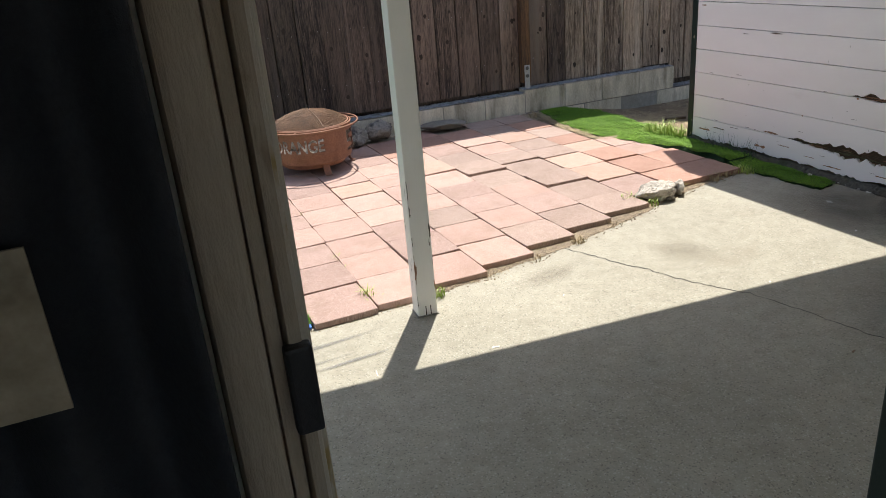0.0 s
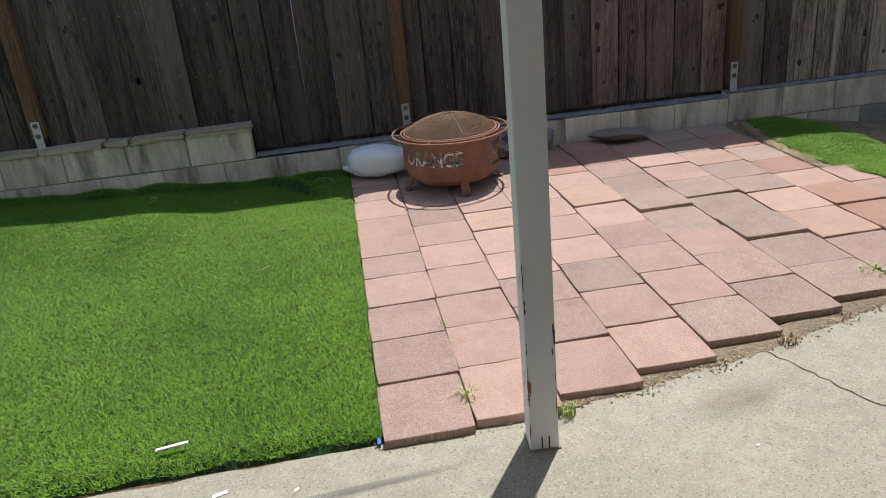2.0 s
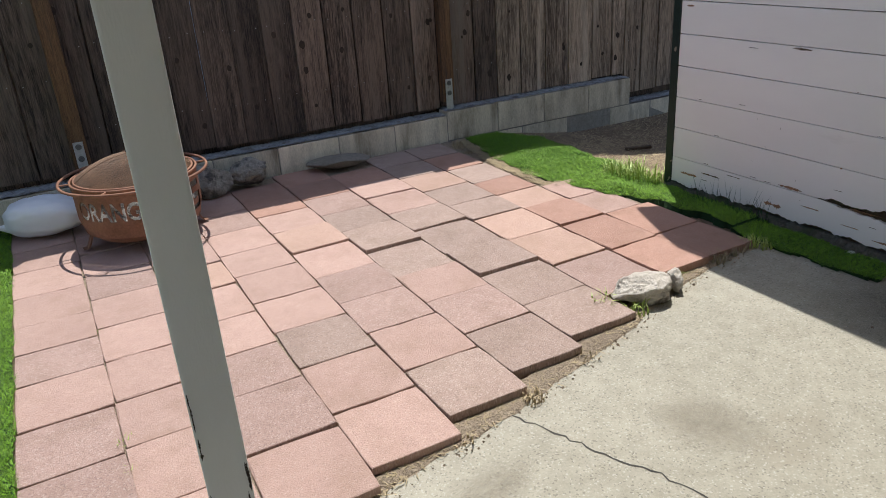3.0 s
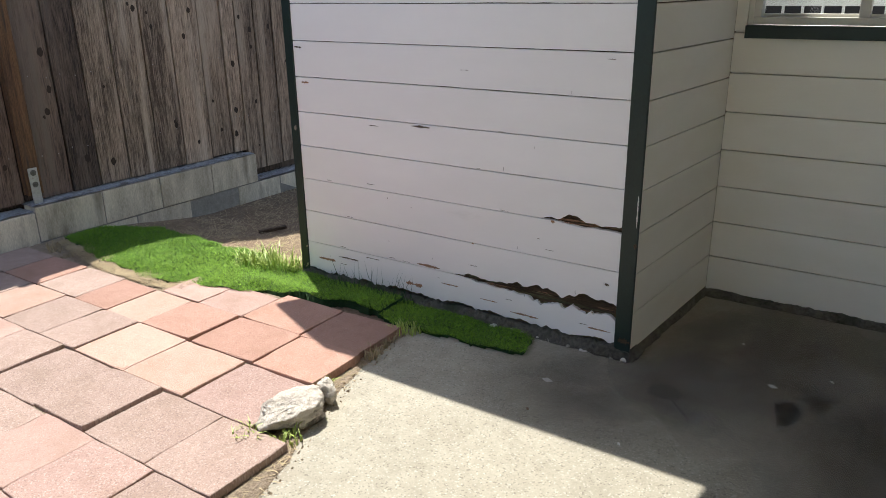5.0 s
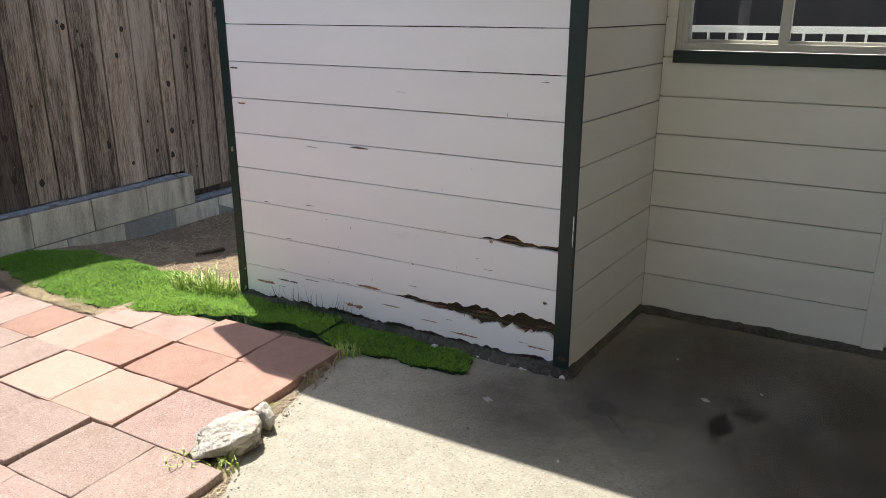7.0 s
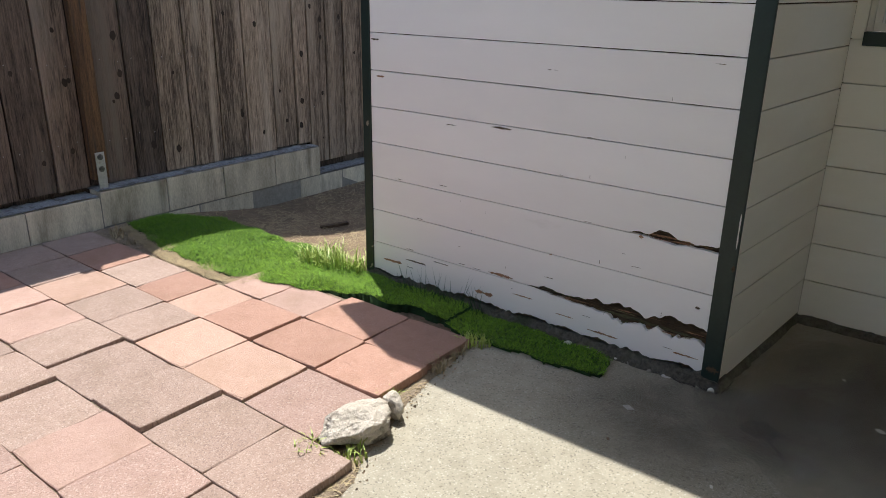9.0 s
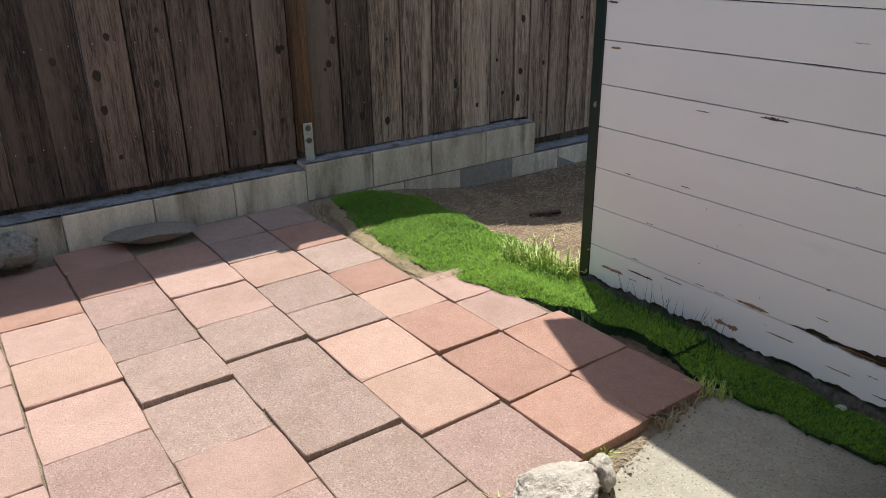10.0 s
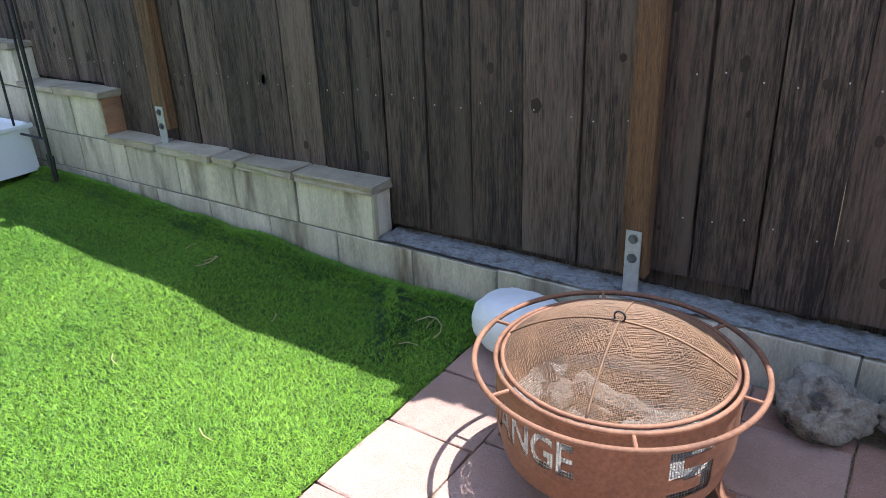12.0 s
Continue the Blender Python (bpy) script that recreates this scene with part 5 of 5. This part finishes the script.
# ---- garden trellis and tub by the wall ----
def trellis(name):
    ob = empty(name, (-2.22, 6.09, 0.17), "black iron trellis panel staked in the turf against the wall", "trellis")
    bm = bmesh.new()
    add_tube(bm, [(0.0, 0, -0.08), (0.0, 0, 1.05)], 0.011, 8)
    stake = part("stake", bm, M_IRON, ob)
    bm = bmesh.new()
    vs = [bm.verts.new(p) for p in ((-0.035, -0.004, 0.14), (0.035, -0.004, 0.14), (0.012, -0.004, -0.06), (-0.012, -0.004, -0.06), (-0.035, 0.004, 0.14), (0.035, 0.004, 0.14), (0.012, 0.004, -0.06), (-0.012, 0.004, -0.06))]
    for f in ((0, 1, 2, 3), (7, 6, 5, 4), (0, 4, 5, 1), (1, 5, 6, 2), (2, 6, 7, 3), (3, 7, 4, 0)):
        bm.faces.new([vs[i] for i in f])
    part("spade_foot", bm, M_IRON, stake)
    for name_, pts in (("upright", [(-0.05, 0, 0.23), (-0.05, 0, 0.94)]), ("upright", [(-0.30, 0, 0.23), (-0.30, 0, 0.94)]), ("upright", [(-0.56, 0, 0.23), (-0.56, 0, 0.94)]), ("upright", [(-0.61, 0, -0.08), (-0.61, 0, 1.05)]),
                       ("crossbar", [(-0.61, 0, 0.23), (0.0, 0, 0.23)]), ("crossbar", [(-0.56, 0, 0.94), (-0.05, 0, 0.94)])):
        bm = bmesh.new()
        add_tube(bm, pts, 0.007, 8)
        part(name_, bm, M_IRON, ob)
    return ob


trellis("trellis")


def tub(name):
    bm = bmesh.new()
    add_box(bm, -0.29, 0.29, -0.21, 0.21, 0, 0.27, 0.0)
    for v in bm.verts:
        if v.co.z < 0.1:
            v.co.x *= 1.03
            v.co.y *= 1.03
    top = [f for f in bm.faces if f.normal.z > 0.9]
    inset = bmesh.ops.inset_region(bm, faces=top, thickness=0.02)
    for f in top:
        for v in f.verts:
            v.co.z -= 0.015
    bmesh.ops.bevel(bm, geom=[e for e in bm.edges if abs(e.verts[0].co.z - e.verts[1].co.z) > 0.1], offset=0.03, segments=4, affect="EDGES")
    ob = part(name, bm, M_TUB)
    ob.location, ob.rotation_euler = (-2.75, 5.93, 0.18), (0, 0, radians(2))
    box("lip", -0.30, 0.30, -0.225, -0.205, 0.245, 0.27, M_TUB, ob, bevel=0.004)
    box("lip", 0.285, 0.305, -0.204, 0.22, 0.245, 0.27, M_TUB, ob, bevel=0.004)
    return tagged(ob, "white plastic tub with a flat lid standing on the turf", "tub")


tub("tub")


# ---- small bits ----
def scrap(name, x, y, z, length, width, turn, mat, label, seed, thick=0.004, category="scrap"):
    random.seed(seed)
    bm = bmesh.new()
    add_box(bm, -length / 2, length / 2, -width / 2, width / 2, 0, thick, thick * 0.3)
    for v in bm.verts:
        v.co.y += 0.25 * width * math.sin(v.co.x / length * 3) + rnd(-0.15, 0.15) * width
    ob = part(name, bm, mat)
    ob.location, ob.rotation_euler = (x, y, z), (0, 0, radians(turn))
    return tagged(ob, label, category)


scrap("wood_offcut", 4.5, 5.47, ground_z(4.5, 5.47) + 0.008, 0.19, 0.034, -25, M_ROT, "brown splintered wood offcut lying on the straw", 7, 0.02, "wood")
scrap("stick", -0.115, 3.185, 0.055, 0.10, 0.013, 6, M_BITS, "white splinter of wood lying on the turf", 1, 0.006, "stick")
for k, (x, y, ln, w, tn, mt) in enumerate([(0.05, 2.98, 0.045, 0.014, 10, M_BITS), (0.28, 2.94, 0.014, 0.012, 0, M_BITS), (1.17, 2.52, 0.03, 0.008, -20, M_BITS), (-0.02, 2.74, 0.05, 0.004, -50, M_BITS), (0.68, 2.58, 0.04, 0.003, 80, M_BITS),
                                        (-0.26, 2.80, 0.03, 0.004, 60, M_BITS), (0.42, 2.83, 0.02, 0.004, 20, M_BITS), (1.65, 2.78, 0.012, 0.008, 0, M_BITS), (3.95, 2.28, 0.025, 0.018, 30, M_BITS), (3.30, 2.62, 0.012, 0.008, 0, M_BITS),
                                        (3.55, 3.0, 0.03, 0.02, 40, M_BITS), (4.25, 2.45, 0.012, 0.010, 0, M_BITS), (4.1, 2.1, 0.014, 0.01, 0, M_BITS), (2.5, 2.4, 0.010, 0.008, 0, M_BITS), (3.33, 2.97, 0.012, 0.009, 15, M_DIRT), (2.3, 1.8, 0.02, 0.006, 10, M_DIRT)]):
    scrap("scrap", x, y, 0.0, ln, w, tn, mt, "tiny pale scrap lying on the concrete" if mt is M_BITS else "tiny dark crumb lying on the concrete", 40 + k, 0.003)
random.seed(66)
for k in range(3):
    scrap("plastic_shred", 0.545 + rnd(-0.006, 0.006), 3.10 + 0.035 * k, 0.004, 0.05, 0.012, 80 + 20 * k, M_BLUE, "shred of blue plastic between turf and paving", 60 + k, 0.012)
for k, (x, y) in enumerate([(-1.9, 4.9), (-1.8, 4.6), (-0.4, 5.2), (0.1, 4.6), (-0.2, 5.75), (0.35, 5.8), (-0.9, 5.9), (0.2, 5.1)]):
    bm = bmesh.new()
    add_tube(bm, [(0, 0, 0), (0.03, 0.012, 0.006), (0.07, 0.008, 0.004)], 0.0018, 5)
    ob = part("dry_stalk", bm, M_STRAW)
    ob.location, ob.rotation_euler = (x, y, lawn_z(x, y) + 0.024), (0, 0, k * 1.3)
    tagged(ob, "thin dry stalk lying on the turf", "stalk")


def dry_root(name, x, y, turn, size):
    """A curled dry root lying on the turf."""
    bm = bmesh.new()
    pts = [(0, 0, 0), (0.035, 0.012, 0.010), (0.065, -0.004, 0.016), (0.088, -0.035, 0.012), (0.094, -0.07, 0.008), (0.080, -0.10, 0.004)]
    add_tube(bm, [tuple(size * c for c in p) for p in pts], 0.0024, 6)
    add_tube(bm, [tuple(size * c for c in p) for p in ((0.065, -0.004, 0.016), (0.05, -0.03, 0.012), (0.045, -0.055, 0.006))], 0.0016, 5)
    ob = part(name, bm, M_STRAW)
    ob.location, ob.rotation_euler = (x, y, lawn_z(x, y) + 0.012), (0, 0, radians(turn))
    return tagged(ob, "curled pale dry root lying on the turf", "root")


dry_root("dry_root", 0.30, 5.98, 20, 1.2)
dry_root("dry_root", -0.75, 5.93, -30, 0.9)


def stain(name, x, y, rx, ry, seed):
    verts = [(x, y, 0.0012)] + [(x + rx * (1 + 0.25 * bump(k, seed, 0.6)) * math.cos(math.tau * k / 40), y + ry * (1 + 0.25 * bump(k, seed, 0.6)) * math.sin(math.tau * k / 40), 0.0012) for k in range(40)]
    return tagged(raw(name, verts, [(0, 1 + k, 1 + (k + 1) % 40) for k in range(40)], M_STAIN), "round damp stain on the concrete", "stain", kind="structure")


stain("pavement_stain", 3.70, 2.60, 0.055, 0.06, 2)


def film_stain(name, x, y, rx, ry, turn, mat, label, z=0.0015):
    """A soft-edged stain lying on the slab."""
    verts = [(0, 0, 0)] + [(math.cos(math.tau * k / 48), math.sin(math.tau * k / 48), 0) for k in range(48)]
    ob = raw(name, verts, [(0, 1 + k, 1 + (k + 1) % 48) for k in range(48)], mat)
    ob.location, ob.scale, ob.rotation_euler = (x, y, z), (rx, ry, 1), (0, 0, radians(turn))
    return tagged(ob, label, "stain", kind="structure")


# Dirt near the walls, with the roof's shade painted in as extra darkness.
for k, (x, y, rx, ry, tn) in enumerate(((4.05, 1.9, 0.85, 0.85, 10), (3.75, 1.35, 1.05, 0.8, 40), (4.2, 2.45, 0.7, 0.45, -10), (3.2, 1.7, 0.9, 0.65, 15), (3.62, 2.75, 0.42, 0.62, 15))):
    film_stain("pavement_stain", x, y, rx, ry, tn, M_DIRTSHADE, "broad dark film of dirt and painted shade on the concrete", 0.0015 + 0.0012 * k)
for k, (x, y, rx, ry, tn) in enumerate(((2.42, 2.90, 0.15, 0.20, 20), (1.7, 3.0, 0.2, 0.09, 10))):
    film_stain("pavement_stain", x, y, rx, ry, tn, M_TAN, "faint tan stain on the concrete", 0.0018 + 0.001 * k)
for k, (x, y, rx, ry, tn) in enumerate(((0.25, 2.75, 0.42, 0.022, 5), (0.40, 2.89, 0.45, 0.022, 5), (0.62, 2.72, 0.20, 0.016, 4), (-0.15, 2.70, 0.2, 0.02, 8))):
    film_stain("pavement_scuff", x, y, rx, ry, tn, M_GREY, "long grey scuff mark on the concrete", 0.0016 + 0.001 * k)

for k, (x, y, rx, ry, tn) in enumerate(((4.09, 2.06, 0.27, 0.20, 20), (3.86, 1.86, 0.16, 0.08, 30), (3.56, 2.42, 0.10, 0.07, 10), (3.9, 1.6, 0.16, 0.08, 60))):
    film_stain("pavement_stain", x, y, rx, ry, tn, M_PALE, "pale dried patch on the dirty concrete", 0.0085 + 0.001 * k)
tagged(ribbon("pavement_stain", [(3.67, 2.565), (3.60, 2.51), (3.555, 2.47)], 0.016, 0.0016, M_STAIN, 0.004, 8), "thin damp run from the round stain", "stain", kind="structure")

# ---- paving slabs ----
paving = empty("patio_paving", (0, 0, 0), "uneven paving of square pink and brown slabs", "paving", kind="structure")

tagged(slab("paving_bed", [(0.56, 3.13), (0.86, 3.15), (1.152, 3.22), (1.45, 3.30), (1.76, 3.38), (2.06, 3.47), (2.37, 3.55), (2.69, 3.74), (3.0, 3.76), (3.55, 3.79), (3.55, 4.9), (3.29, 4.97), (3.29, 6.22), (0.555, 6.22)], -0.03, 0.020, M_EDGE), "sandy soil bed under the paving", "bed", kind="structure")


def paver_mesh(name, mat, seed):
    """A slab of unit size in plan, its sides a little wavy and its upper edge worn and chipped."""
    random.seed(seed)
    rim = []
    for k in range(4):
        ca, sa = math.cos(k * math.pi / 2), math.sin(k * math.pi / 2)
        for f in (-0.485, -0.25, 0.02, 0.27):
            x, y = f + rnd(-0.03, 0.03) * (f > -0.4), -0.5 + rnd(0.0, 0.006) + (0.005 if f < -0.4 else 0)
            rim.append((x * ca - y * sa, x * sa + y * ca))
    n = len(rim)
    chips = [rnd(0.005, 0.009) + (rnd(0.008, 0.022) if random.random() < 0.10 else 0) for _ in rim]
    verts = [(x, y, -0.046) for x, y in rim] + [(x, y, -0.002 - 0.15 * (c - 0.005)) for (x, y), c in zip(rim, chips)] + [(x * (1 - 2 * c), y * (1 - 2 * c), 0.0) for (x, y), c in zip(rim, chips)]
    faces = [tuple(range(n))[::-1], tuple(range(2 * n, 3 * n))]
    for r in (0, n):
        faces += [(r + k, r + (k + 1) % n, r + n + (k + 1) % n, r + n + k) for k in range(n)]
    me = bpy.data.meshes.new(name)
    me.from_pydata(verts, [], faces)
    me.materials.append(mat)
    return me


PAVER_MESH = {k: [paver_mesh("paver", m, 500 + 10 * i + q) for q in range(5)] for i, (k, m) in enumerate(M_PAVER.items())}
COLS = [0.552, 0.855, 1.152, 1.452, 1.755, 2.058, 2.365, 2.687, 2.997, 3.278, 3.57]
JOINTS = [
    ([3.06, 3.39, 3.71, 4.005, 4.315, 4.57, 4.83, 5.15, 5.47, 5.78, 6.08], "MMMPMPPPPP"),
    ([3.085, 3.42, 3.735, 4.02, 4.32, 4.62, 4.93, 5.23, 5.53, 5.83, 6.13], "PPPPPPMPPP"),
    ([3.15, 3.483, 3.815, 4.103, 4.404, 4.725, 5.015, 5.32, 5.62, 5.93, 6.2], "PMMPPTPMPP"),
    ([3.225, 3.537, 3.861, 4.165, 4.461, 4.775, 5.065, 5.38, 5.69, 6.0, 6.2], "PPGPPPPMPR"),
    ([3.317, 3.636, 3.954, 4.247, 4.548, 4.874, 5.20, 5.49, 5.78, 6.07], "GPMMPTPRR"),
    ([3.413, 3.737, 4.047, 4.345, 4.675, 5.0, 5.297, 5.605, 5.908, 6.2], "GMPGGGMRR"),
    ([3.491, 3.801, 4.132, 4.44, 4.78, 5.08, 5.39, 5.67, 5.97], "GGGGGPPR"),
    ([3.675, 4.034, 4.391, 4.72, 4.99, 5.29, 5.605, 5.89, 6.17], "MTTGGTGG"),
    ([3.685, 4.011, 4.385, 4.716, 4.98, 5.24, 5.565, 5.892, 6.18], "RRRTRGRG"),
    ([3.70, 4.031, 4.386, 4.68, 4.95], "RRPP"),
]
# slabs whose front edge stands up, and slabs that have sunk
PROUD = {(6, 2): 0.016, (6, 4): 0.013, (5, 4): 0.014, (4, 5): 0.013, (7, 3): 0.010, (7, 1): 0.006, (8, 0): 0.013, (8, 1): 0.010, (8, 2): 0.010, (0, 1): 0.008, (0, 3): 0.009, (1, 4): 0.007, (2, 5): 0.010, (2, 6): 0.007, (3, 1): 0.004, (6, 6): 0.009, (7, 5): 0.006, (5, 0): 0.008, (6, 0): 0.010, (4, 0): 0.006, (3, 0): 0.004, (2, 0): 0.005, (9, 0): 0.008, (2, 1): 0.008}
SUNK = {(6, 3): 0.006, (5, 3): 0.008, (6, 1): 0.004, (4, 4): 0.006, (7, 0): 0.004, (0, 0): 0.003, (8, 3): 0.003}
for c, (ys, kinds) in enumerate(JOINTS):
    xa, xb = COLS[c], COLS[c + 1]
    for k, kind in enumerate(kinds):
        random.seed(17 + 40 * c + k)
        ya, yb = ys[k], ys[k + 1]
        ob = linked("paver", random.choice(PAVER_MESH[kind]), None, paving)
        gap = rnd(0.001, 0.0035)
        w, d = xb - xa - gap, yb - ya - rnd(0.001, 0.004)
        if c == 9:
            w -= 0.05 * (k > 1)
        up = 0.72 * PROUD.get((c, k), 0.0)
        tip = -up / d * 0.8 + radians(rnd(-0.3, 0.3))
        ob.location = (xa + w / 2 + gap / 2 + rnd(-0.003, 0.003), (ya + yb) / 2 + rnd(-0.002, 0.002), 0.031 + up * 0.6 - 0.5 * SUNK.get((c, k), 0.0) + rnd(-0.0018, 0.0018))
        ob.scale = (w, d, 1)
        ob.rotation_euler = (tip, radians(rnd(-0.35, 0.35)), radians(rnd(-0.6, 0.6)))
